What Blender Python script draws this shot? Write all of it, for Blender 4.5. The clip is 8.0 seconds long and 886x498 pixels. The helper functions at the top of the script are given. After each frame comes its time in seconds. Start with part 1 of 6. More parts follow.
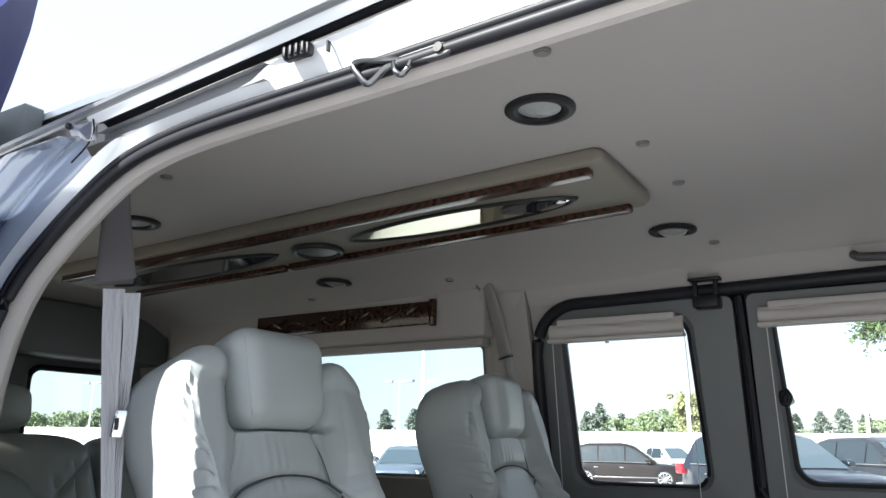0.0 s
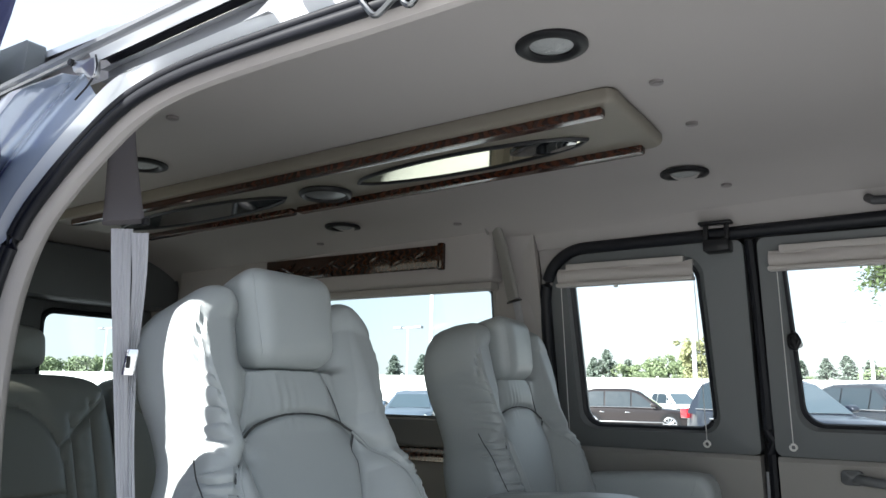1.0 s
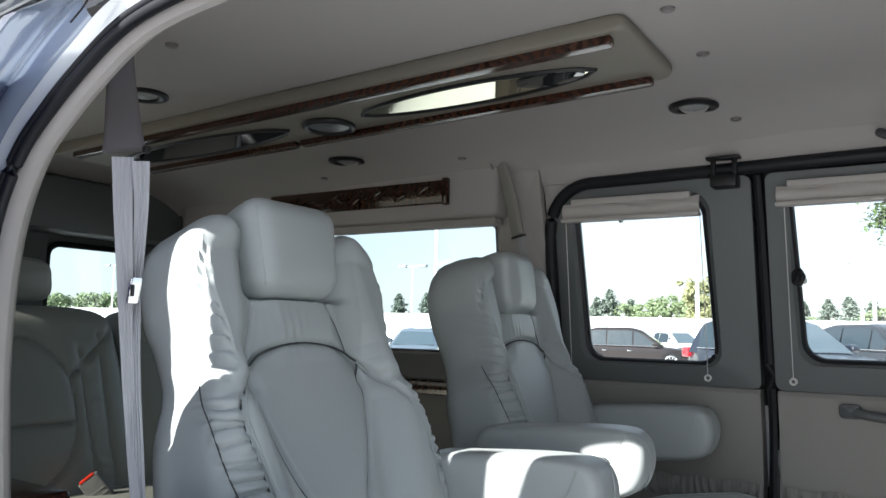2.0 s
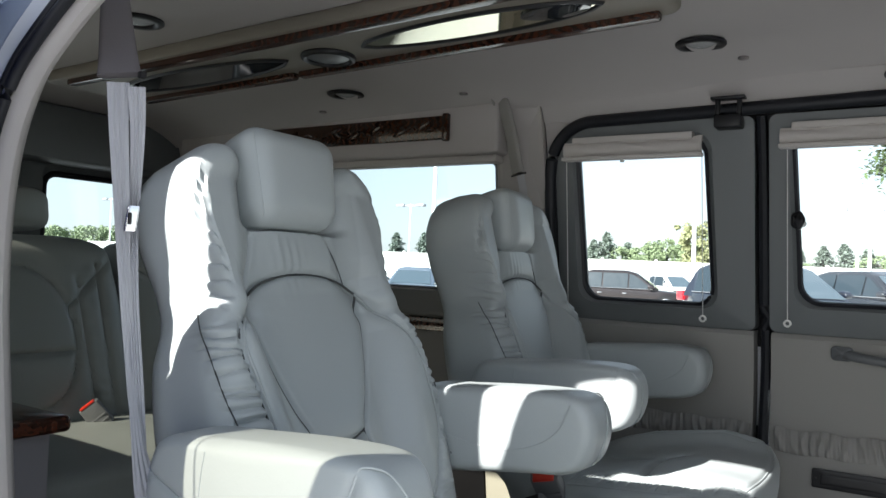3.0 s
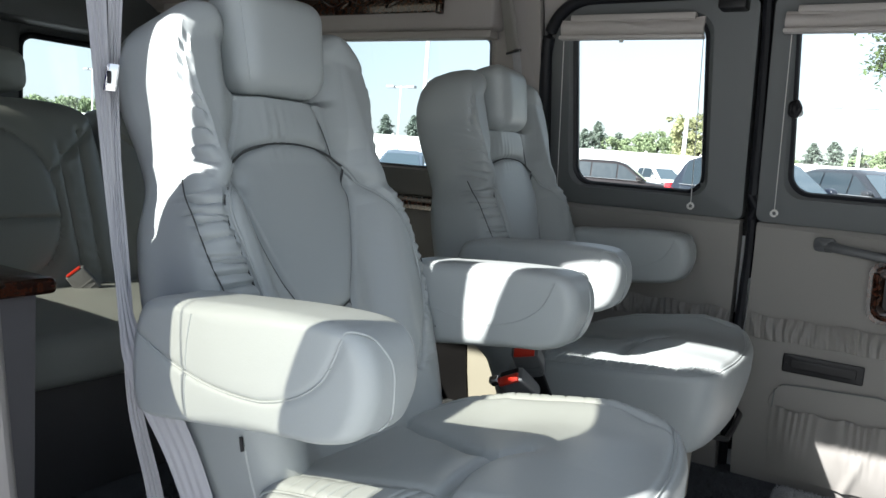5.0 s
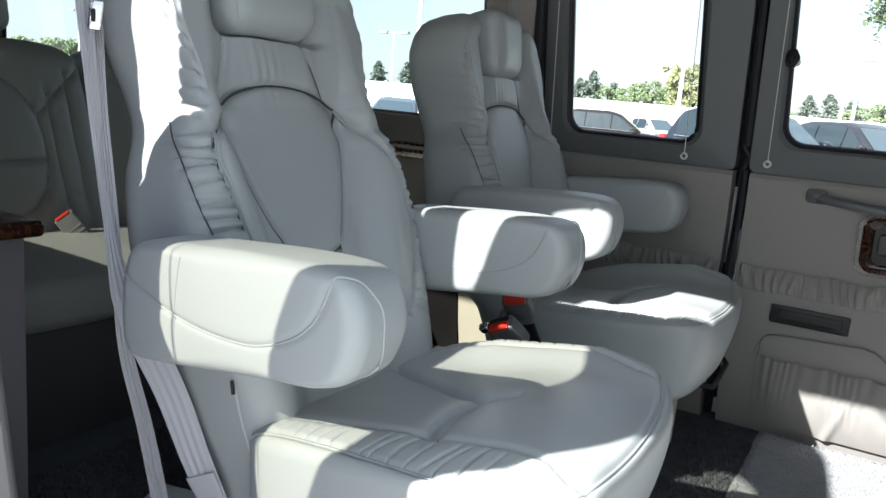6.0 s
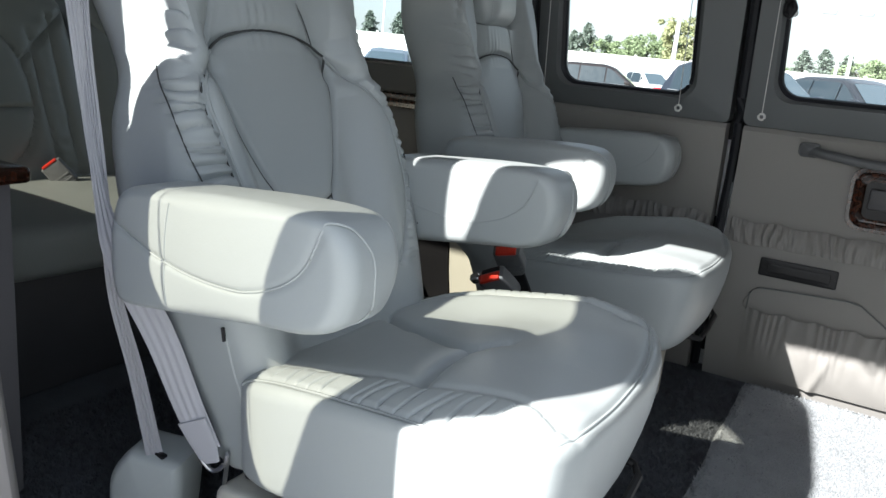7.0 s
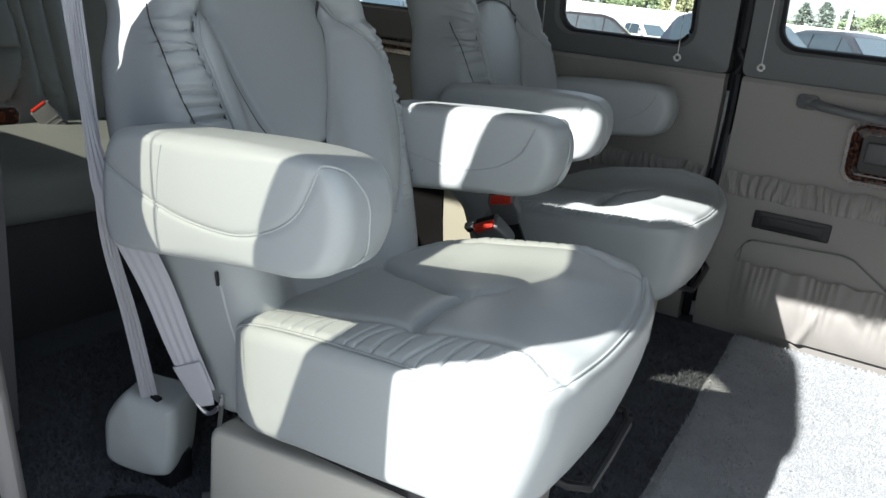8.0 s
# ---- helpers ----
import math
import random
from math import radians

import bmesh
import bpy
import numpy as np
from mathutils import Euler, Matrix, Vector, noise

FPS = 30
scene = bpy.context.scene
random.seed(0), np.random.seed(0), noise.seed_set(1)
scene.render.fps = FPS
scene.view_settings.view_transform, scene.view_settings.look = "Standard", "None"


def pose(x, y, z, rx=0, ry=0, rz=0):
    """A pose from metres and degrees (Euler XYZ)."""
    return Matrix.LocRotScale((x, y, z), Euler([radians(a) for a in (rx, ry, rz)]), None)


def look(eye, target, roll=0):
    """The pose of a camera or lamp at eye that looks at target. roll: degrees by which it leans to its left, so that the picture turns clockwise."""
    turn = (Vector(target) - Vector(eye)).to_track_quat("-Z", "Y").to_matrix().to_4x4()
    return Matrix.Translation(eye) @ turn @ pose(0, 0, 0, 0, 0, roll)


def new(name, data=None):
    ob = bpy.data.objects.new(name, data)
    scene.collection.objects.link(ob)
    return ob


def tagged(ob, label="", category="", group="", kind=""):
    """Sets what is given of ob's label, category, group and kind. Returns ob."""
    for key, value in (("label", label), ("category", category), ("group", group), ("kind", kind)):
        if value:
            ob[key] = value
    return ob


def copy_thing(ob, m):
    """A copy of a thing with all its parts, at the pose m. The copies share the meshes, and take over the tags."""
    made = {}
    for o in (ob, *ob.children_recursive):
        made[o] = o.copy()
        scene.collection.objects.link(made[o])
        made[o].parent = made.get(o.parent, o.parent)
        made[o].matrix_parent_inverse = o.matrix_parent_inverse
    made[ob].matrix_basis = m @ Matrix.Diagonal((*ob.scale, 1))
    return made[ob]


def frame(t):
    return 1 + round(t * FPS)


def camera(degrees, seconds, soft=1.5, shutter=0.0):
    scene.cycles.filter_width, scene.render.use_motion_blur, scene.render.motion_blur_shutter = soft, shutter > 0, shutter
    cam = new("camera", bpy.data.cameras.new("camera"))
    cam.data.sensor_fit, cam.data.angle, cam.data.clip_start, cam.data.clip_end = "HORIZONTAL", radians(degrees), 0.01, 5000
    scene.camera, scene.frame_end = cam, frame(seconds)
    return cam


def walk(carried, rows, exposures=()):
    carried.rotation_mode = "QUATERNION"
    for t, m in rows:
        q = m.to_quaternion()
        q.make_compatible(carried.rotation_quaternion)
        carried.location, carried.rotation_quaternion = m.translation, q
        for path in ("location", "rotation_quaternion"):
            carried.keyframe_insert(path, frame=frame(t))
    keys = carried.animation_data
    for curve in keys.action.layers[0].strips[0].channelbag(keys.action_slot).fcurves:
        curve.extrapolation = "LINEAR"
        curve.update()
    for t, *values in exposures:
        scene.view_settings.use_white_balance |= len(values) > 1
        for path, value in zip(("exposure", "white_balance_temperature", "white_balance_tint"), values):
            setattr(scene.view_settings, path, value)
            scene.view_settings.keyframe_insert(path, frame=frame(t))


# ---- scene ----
cam = camera(60.2, 8.0)
PATH = [
    (0, (0.024, 0.019, 0.905), (-0.995, 1.667, 1.399), 0.7),
    (0.5, (0.019, 0.023, 0.901), (-1.019, 1.677, 1.332), 0.8),
    (1, (0.017, 0.029, 0.896), (-1.035, 1.692, 1.256), 0.9),
    (1.5, (0.015, 0.035, 0.89), (-1.05, 1.704, 1.171), 1.0),
    (3, (0.007, 0.044, 0.875), (-1.061, 1.734, 0.921), 2.3),
    (3.5, (0.004, 0.046, 0.873), (-1.057, 1.741, 0.839), 3.0),
    (4, (0.003, 0.047, 0.867), (-1.045, 1.747, 0.76), 3.5),
    (4.5, (0.0, 0.051, 0.861), (-1.034, 1.754, 0.681), 3.9),
    (6, (-0.002, 0.06, 0.853), (-0.983, 1.761, 0.473), 5.0),
    (6.5, (-0.002, 0.061, 0.849), (-0.962, 1.76, 0.413), 5.3),
    (7, (-0.003, 0.063, 0.845), (-0.942, 1.758, 0.35), 5.6),
    (7.5, (-0.004, 0.063, 0.84), (-0.922, 1.751, 0.286), 6.1),
    (8, (-0.005, 0.064, 0.837), (-0.901, 1.744, 0.223), 6.5),
]
walk(cam, [(t, look(e, g, r)) for t, e, g, r in PATH], exposures=[(0, 1.02), (1.5, 1.03), (3.5, 0.95), (6, 0.95), (8, 0.79)])

# ---- light ----
SUN_WAY = Vector((0.33, 1.0, -0.70)).normalized()
world = bpy.data.worlds.new("sky")
scene.world = world
world.use_nodes = True
wn = world.node_tree.nodes
sky = wn.new("ShaderNodeTexSky")
sky.sky_type = "NISHITA"
sky.sun_disc = False
sky.sun_elevation = math.asin(-SUN_WAY.z)
sky.sun_rotation = math.atan2(-SUN_WAY.x, -SUN_WAY.y)
sky.air_density, sky.dust_density, sky.ozone_density = 1.0, 1.0, 1.0
wn["Background"].inputs["Strength"].default_value = 0.13
haze = wn.new("ShaderNodeMix")  # thin high cloud whitens the whole sky
haze.data_type = "RGBA"
haze.inputs["Factor"].default_value = 0.62
haze.inputs["B"].default_value = (5.3, 5.9, 6.6, 1)
world.node_tree.links.new(sky.outputs["Color"], haze.inputs["A"])
world.node_tree.links.new(haze.outputs["Result"], wn["Background"].inputs["Color"])
sun = new("sun", bpy.data.lights.new("sun", "SUN"))
sun.data.energy, sun.data.angle, sun.data.color = 8.5, radians(0.6), (1.0, 0.985, 0.955)
sun.matrix_world = look((-4, -10, 7), Vector((-4, -10, 7)) + SUN_WAY)


# ---- materials ----
def surface(name, color, rough=0.5, metal=0.0, vary=0.12, scale=6.0, grain=160.0, bump=0.15, depth=0.001, spec=0.5, coat=0.0, alt=None):
    """A surface with broad patches, fine grain and a slight relief."""
    m = bpy.data.materials.new(name)
    m.use_nodes = True
    t, b = m.node_tree, m.node_tree.nodes["Principled BSDF"]
    co = t.nodes.new("ShaderNodeTexCoord")
    big, fine = t.nodes.new("ShaderNodeTexNoise"), t.nodes.new("ShaderNodeTexNoise")
    big.inputs["Scale"].default_value, big.inputs["Detail"].default_value = scale, 4
    fine.inputs["Scale"].default_value, fine.inputs["Detail"].default_value = grain, 3
    for n in (big, fine):
        t.links.new(co.outputs["Object"], n.inputs["Vector"])
    mix = t.nodes.new("ShaderNodeMix")
    mix.data_type = "RGBA"
    lo = alt or tuple(c * (1 - vary) for c in color)
    hi = tuple(min(1, c * (1 + vary)) for c in color)
    mix.inputs["A"].default_value, mix.inputs["B"].default_value = (*lo, 1), (*hi, 1)
    add = t.nodes.new("ShaderNodeMath")
    add.operation = "MULTIPLY_ADD"
    add.inputs[1].default_value = 0.45
    half = t.nodes.new("ShaderNodeMath")
    half.operation = "MULTIPLY"
    half.inputs[1].default_value = 0.55
    t.links.new(big.outputs["Fac"], half.inputs[0])
    t.links.new(fine.outputs["Fac"], add.inputs[0])
    t.links.new(half.outputs[0], add.inputs[2])
    t.links.new(add.outputs[0], mix.inputs["Factor"])
    t.links.new(mix.outputs["Result"], b.inputs["Base Color"])
    b.inputs["Metallic"].default_value = metal
    b.inputs["Specular IOR Level"].default_value = spec
    b.inputs["Coat Weight"].default_value = coat
    b.inputs["Coat Roughness"].default_value = 0.05
    rr = t.nodes.new("ShaderNodeMapRange")
    rr.inputs["To Min"].default_value, rr.inputs["To Max"].default_value = max(0, rough - 0.07), min(1, rough + 0.07)
    t.links.new(big.outputs["Fac"], rr.inputs["Value"])
    t.links.new(rr.outputs["Result"], b.inputs["Roughness"])
    bp = t.nodes.new("ShaderNodeBump")
    bp.inputs["Strength"].default_value, bp.inputs["Distance"].default_value = bump, depth
    t.links.new(fine.outputs["Fac"], bp.inputs["Height"])
    t.links.new(bp.outputs["Normal"], b.inputs["Normal"])
    return m


def wood_finish(name, dark, light, rough=0.18):
    """Polished burl: stretched, warped figure under lacquer."""
    m = surface(name, light, rough, coat=0.35, bump=0.02, grain=90, alt=dark, scale=14)
    t = m.node_tree
    b = t.nodes["Principled BSDF"]
    co = t.nodes.new("ShaderNodeTexCoord")
    mp = t.nodes.new("ShaderNodeMapping")
    mp.inputs["Scale"].default_value = (4, 22, 22)
    wv = t.nodes.new("ShaderNodeTexWave")
    wv.inputs["Scale"].default_value, wv.inputs["Distortion"].default_value, wv.inputs["Detail"].default_value = 3.0, 9.0, 4
    ramp = t.nodes.new("ShaderNodeValToRGB")
    ramp.color_ramp.elements[0].color, ramp.color_ramp.elements[1].color = (*dark, 1), (*light, 1)
    t.links.new(co.outputs["Object"], mp.inputs["Vector"])
    t.links.new(mp.outputs["Vector"], wv.inputs["Vector"])
    t.links.new(wv.outputs["Fac"], ramp.inputs["Fac"])
    t.links.new(ramp.outputs["Color"], b.inputs["Base Color"])
    return m


def glass_pane(name, tint):
    m = bpy.data.materials.new(name)
    m.use_nodes = True
    t = m.node_tree
    b = t.nodes["Principled BSDF"]
    t.nodes.remove(b)
    out = t.nodes["Material Output"]
    tr, gl = t.nodes.new("ShaderNodeBsdfTransparent"), t.nodes.new("ShaderNodeBsdfGlossy")
    tr.inputs["Color"].default_value = (*tint, 1)
    gl.inputs["Roughness"].default_value = 0.02
    fr = t.nodes.new("ShaderNodeFresnel")
    fr.inputs["IOR"].default_value = 1.45
    mx = t.nodes.new("ShaderNodeMixShader")
    t.links.new(fr.outputs[0], mx.inputs[0])
    t.links.new(tr.outputs[0], mx.inputs[1])
    t.links.new(gl.outputs[0], mx.inputs[2])
    t.links.new(mx.outputs[0], out.inputs["Surface"])
    return m


LEATHER = surface("grey_leather", (0.362, 0.390, 0.393), 0.38, vary=0.05, scale=5, grain=420, bump=0.18, depth=0.0006)


def soft_creases(m, scale, strength, distance):
    """Broad, shallow unevenness under the fine grain."""
    t = m.node_tree
    grain = [n for n in t.nodes if n.type == "BUMP"][0]
    co, tex, bp = t.nodes.new("ShaderNodeTexCoord"), t.nodes.new("ShaderNodeTexNoise"), t.nodes.new("ShaderNodeBump")
    tex.inputs["Scale"].default_value, tex.inputs["Detail"].default_value, tex.inputs["Distortion"].default_value = scale, 3, 0.8
    bp.inputs["Strength"].default_value, bp.inputs["Distance"].default_value = strength, distance
    t.links.new(co.outputs["Object"], tex.inputs["Vector"])
    t.links.new(tex.outputs["Fac"], bp.inputs["Height"])
    t.links.new(bp.outputs["Normal"], grain.inputs["Normal"])


soft_creases(LEATHER, 20, 0.14, 0.004)
# the chairs' leather, darkened to carry the dimness at the rear bench
SHADED_LEATHER = surface("shaded_leather", (0.215, 0.232, 0.225), 0.42, vary=0.06, scale=5, grain=420, bump=0.18, depth=0.0006)
LEATHER_DARK = surface("grey_leather_seam", (0.055, 0.058, 0.058), 0.7, vary=0.1)
HEADLINER = surface("headliner_fabric", (0.415, 0.39, 0.378), 0.95, vary=0.05, scale=3, grain=500, bump=0.35, spec=0.1)
TRIM_FABRIC = surface("door_trim_fabric", (0.28, 0.27, 0.257), 0.9, vary=0.06, scale=4, grain=450, bump=0.3, spec=0.15)
TRIM_PLASTIC = surface("grey_door_plastic", (0.135, 0.145, 0.148), 0.5, vary=0.06, scale=4, grain=380, bump=0.25)
PILLAR_PLASTIC = surface("pillar_plastic", (0.40, 0.375, 0.355), 0.6, vary=0.05, grain=380, bump=0.2)
CONSOLE = surface("console_vinyl", (0.21, 0.19, 0.160), 0.55, vary=0.06, grain=380, bump=0.25)
RUBBER = surface("black_rubber", (0.012, 0.013, 0.017), 0.45, vary=0.2, grain=60, spec=0.3)
BLACK = surface("black_plastic", (0.014, 0.014, 0.016), 0.4, vary=0.2, grain=120, spec=0.3)
DARK_GREY = surface("dark_grey_plastic", (0.06, 0.06, 0.065), 0.45, vary=0.15, grain=200)
CHROME = surface("chrome", (0.75, 0.75, 0.76), 0.12, metal=1.0, vary=0.05, bump=0.03)
STEEL = surface("dull_steel", (0.45, 0.45, 0.46), 0.35, metal=1.0, vary=0.1, bump=0.05)
PAINT = surface("silver_blue_paint", (0.80, 0.83, 0.86), 0.18, metal=0.15, vary=0.03, scale=3, grain=900, bump=0.02, coat=1.0)
PAINT_BLUE = surface("dark_blue_paint", (0.030, 0.036, 0.13), 0.6, spec=0.2, vary=0.06, grain=900, bump=0.02)
WOOD = wood_finish("burl_wood", (0.022, 0.008, 0.005), (0.058, 0.020, 0.011))
CARPET = surface("dark_grey_carpet", (0.12, 0.13, 0.145), 1.0, vary=0.35, scale=14, grain=260, bump=1.0, depth=0.006, spec=0.05)
MAT = surface("grey_pile_mat", (0.36, 0.38, 0.40), 1.0, vary=0.2, scale=18, grain=240, bump=0.7, depth=0.006, spec=0.05)
WEBBING = surface("grey_webbing", (0.42, 0.42, 0.45), 0.75, vary=0.06, grain=600, bump=0.4)
BLIND = surface("pleated_blind_fabric", (0.50, 0.47, 0.45), 0.9, vary=0.08, grain=300, bump=0.2)
CORD = surface("white_cord", (0.7, 0.7, 0.68), 0.7)
RED = surface("red_button", (0.55, 0.03, 0.015), 0.35)
BEIGE = surface("beige_plastic", (0.60, 0.58, 0.51), 0.5, vary=0.06, grain=300)
MIRROR = surface("tinted_mirror", (0.85, 0.80, 0.60), 0.04, metal=1.0, vary=0.02, bump=0.0)
LENS = surface("frosted_lens", (0.36, 0.37, 0.37), 0.25, vary=0.1, scale=40, grain=120, bump=0.6, depth=0.003)
GLASS = glass_pane("clear_tinted_glass", (0.86, 0.90, 0.89))
TINTED = glass_pane("tinted_glass", (0.70, 0.77, 0.78))
# darkened well past real glass to hold back fill light from the unseen cab
CAB_DIMMING = glass_pane("dimmed_windscreen", (0.16, 0.18, 0.18))
PRIVACY = glass_pane("privacy_glass", (0.42, 0.405, 0.345))
# pale concrete, bright enough to bounce daylight onto the ceiling
CONCRETE = surface("pale_concrete", (0.46, 0.46, 0.45), 0.9, vary=0.18, scale=0.4, grain=30, bump=0.5, depth=0.01)
BRASS = surface("brass", (0.55, 0.42, 0.2), 0.25, metal=1.0, vary=0.08)
DARK_WOOD = wood_finish("dark_wood", (0.012, 0.005, 0.003), (0.05, 0.018, 0.008))
DARK_GLOSS = surface("dark_gloss_glass", (0.015, 0.017, 0.02), 0.06, vary=0.1, bump=0.0, coat=1.0)
GREY_PLASTIC = surface("mid_grey_plastic", (0.48, 0.51, 0.50), 0.45, vary=0.05, grain=320, bump=0.2)
SLEEVE = surface("taupe_sleeve", (0.12, 0.11, 0.118), 0.9, vary=0.06, grain=420, bump=0.3)
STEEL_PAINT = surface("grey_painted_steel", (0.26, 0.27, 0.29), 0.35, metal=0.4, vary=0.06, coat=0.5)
# body paint toned blue-grey for the dark reflections along the door pillar
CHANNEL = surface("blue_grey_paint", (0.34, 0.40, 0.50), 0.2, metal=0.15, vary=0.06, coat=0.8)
DARK_STEEL = surface("dark_steel", (0.16, 0.165, 0.17), 0.28, metal=1.0, vary=0.1, bump=0.03)
CABINET = surface("dark_taupe_vinyl", (0.15, 0.145, 0.155), 0.6, vary=0.08, grain=300, bump=0.2)
BUCKLE_GREY = surface("buckle_grey_plastic", (0.12, 0.125, 0.13), 0.4, vary=0.08, grain=320, bump=0.15)
DOOR_GREY = surface("dark_handle_plastic", (0.10, 0.105, 0.11), 0.4, vary=0.06, grain=320, bump=0.2)
BUTTON_GREY = surface("trim_button_grey", (0.22, 0.20, 0.20), 0.5, vary=0.08)


# ---- shaping ----
def part(name, bm, material, parent=None, label="", smooth=True):
    me = bpy.data.meshes.new(name)
    bmesh.ops.recalc_face_normals(bm, faces=bm.faces)
    bm.to_mesh(me)
    bm.free()
    me.materials.append(material)
    if smooth:
        me.shade_smooth()
        me.set_sharp_from_angle(angle=radians(38))
    ob = new(name, me)
    if parent is not None:
        ob.parent = parent
    return tagged(ob, label)


def thing(name, label, category, group="", kind="", at=(0, 0, 0), turn=0):
    ob = new(name)
    ob.matrix_world = pose(*at, 0, 0, turn)
    return tagged(ob, label, category, group, kind)


def add_box(bm, x0, x1, y0, y1, z0, z1, bevel=0.0, seg=2):
    ret = bmesh.ops.create_cube(bm, size=1, matrix=Matrix.Translation(((x0 + x1) / 2, (y0 + y1) / 2, (z0 + z1) / 2)) @ Matrix.Diagonal((abs(x1 - x0), abs(y1 - y0), abs(z1 - z0), 1)))
    if bevel:
        es = list({e for v in ret["verts"] for e in v.link_edges})
        bmesh.ops.bevel(bm, geom=es, offset=bevel, segments=seg, affect="EDGES", profile=0.5)
    return bm


def box(x0, x1, y0, y1, z0, z1, bevel=0.0, seg=2):
    return add_box(bmesh.new(), x0, x1, y0, y1, z0, z1, bevel, seg)


def tube(points, radius, sides=10, bm=None, closed=False, flat=1.0, up=None):
    """A round (or flattened) bar along points."""
    bm = bm or bmesh.new()
    pts = [Vector(p) for p in points]
    n = len(pts)
    rings = []
    ref = Vector(up) if up else None
    for i, p in enumerate(pts):
        a = pts[i - 1] if (i or closed) else p
        b = pts[(i + 1) % n] if (i < n - 1 or closed) else p
        d = (b - a).normalized()
        w = ref or (Vector((0, 0, 1)) if abs(d.z) < 0.9 else Vector((1, 0, 0)))
        s = d.cross(w).normalized()
        u = s.cross(d).normalized()
        r = radius(i / (n - 1)) if callable(radius) else radius
        rings.append([bm.verts.new(p + (s * math.cos(k) * flat + u * math.sin(k)) * r) for k in (2 * math.pi * j / sides for j in range(sides))])
    for i in range(n if closed else n - 1):
        q, w = rings[i], rings[(i + 1) % n]
        for j in range(sides):
            bm.faces.new((q[j], q[(j + 1) % sides], w[(j + 1) % sides], w[j]))
    if not closed:
        bm.faces.new(rings[0])
        bm.faces.new(rings[-1])
    return bm


def strap(points, width, thick, across, ridge=0.0011):
    """A flat band along points with lengthwise ribs; across(f) gives the direction of its width."""
    bm = bmesh.new()
    pts = [Vector(p) for p in points]
    rings = []
    for i, p in enumerate(pts):
        d = (pts[min(i + 1, len(pts) - 1)] - pts[max(i - 1, 0)]).normalized()
        f = i / (len(pts) - 1)
        a = across(f)
        a = (a - d * a.dot(d)).normalized()
        n = d.cross(a).normalized()
        w = width(f) if callable(width) else width
        h = thick(f) if callable(thick) else thick
        ring = []
        for side, order in ((0.5, range(25)), (-0.5, range(24, -1, -1))):
            for k in order:
                g = k / 24 - 0.5
                rib = ridge * math.cos(g * 8 * math.pi + 0.8 * math.sin(f * 7)) * (1 - 4 * g * g)
                ring.append(p + a * g * w + n * (side * h * (1 - (2 * g) ** 8 * 0.7) + rib))
        rings.append([bm.verts.new(v) for v in ring])
    m = len(rings[0])
    for q, w in zip(rings, rings[1:]):
        for j in range(m):
            bm.faces.new((q[j], q[(j + 1) % m], w[(j + 1) % m], w[j]))
    bm.faces.new(rings[0])
    bm.faces.new(rings[-1])
    return bm


def rounded_rect(x0, x1, z0, z1, r, n=8):
    """Corner-rounded outline, counter-clockwise from the lower right; r may be four radii (br, tr, tl, bl)."""
    rs = r if isinstance(r, (tuple, list)) else (r,) * 4
    out = []
    for (cx, cz, a0), q in zip((((x1), z0, -90), (x1, z1, 0), (x0, z1, 90), (x0, z0, 180)), rs):
        mx = cx - q if cx == x1 else cx + q
        mz = cz - q if cz == z1 else cz + q
        for k in range(n + 1):
            a = radians(a0 + 90 * k / n)
            out.append((mx + q * math.cos(a), mz + q * math.sin(a)))
    return out


def smooth_outline(points, n=200):
    """A closed smooth curve through points (Catmull-Rom), evenly spaced."""
    p = np.array(points, float)
    m = len(p)
    dense = []
    for i in range(m):
        a, b, c, d = p[i - 1], p[i], p[(i + 1) % m], p[(i + 2) % m]
        for t in np.linspace(0, 1, 24, endpoint=False):
            dense.append(0.5 * (2 * b + (c - a) * t + (2 * a - 5 * b + 4 * c - d) * t * t + (3 * b - a - 3 * c + d) * t**3))
    dense = np.array(dense)
    leng = np.r_[0, np.cumsum(np.linalg.norm(np.diff(np.vstack([dense, dense[:1]]), axis=0), axis=1))]
    at = np.linspace(0, leng[-1], n, endpoint=False)
    full = np.vstack([dense, dense[:1]])
    return np.stack([np.interp(at, leng, full[:, k]) for k in (0, 1)], 1)


def groove_map(lines, width, depth):
    """A function of 2D points: how deep seams along polylines press in."""
    segs = [(np.array(a), np.array(b)) for line in lines for a, b in zip(line, line[1:])]

    def f(p):
        best = np.full(len(p), 9.0)
        for a, b in segs:
            d = b - a
            t = np.clip(((p - a) @ d) / (d @ d), 0, 1)
            best = np.minimum(best, np.linalg.norm(p - a - t[:, None] * d, axis=1))
        return depth * np.exp(-((best / width) ** 2)) + depth * 0.35 * np.exp(-((best / (width * 3.2)) ** 2))

    return f


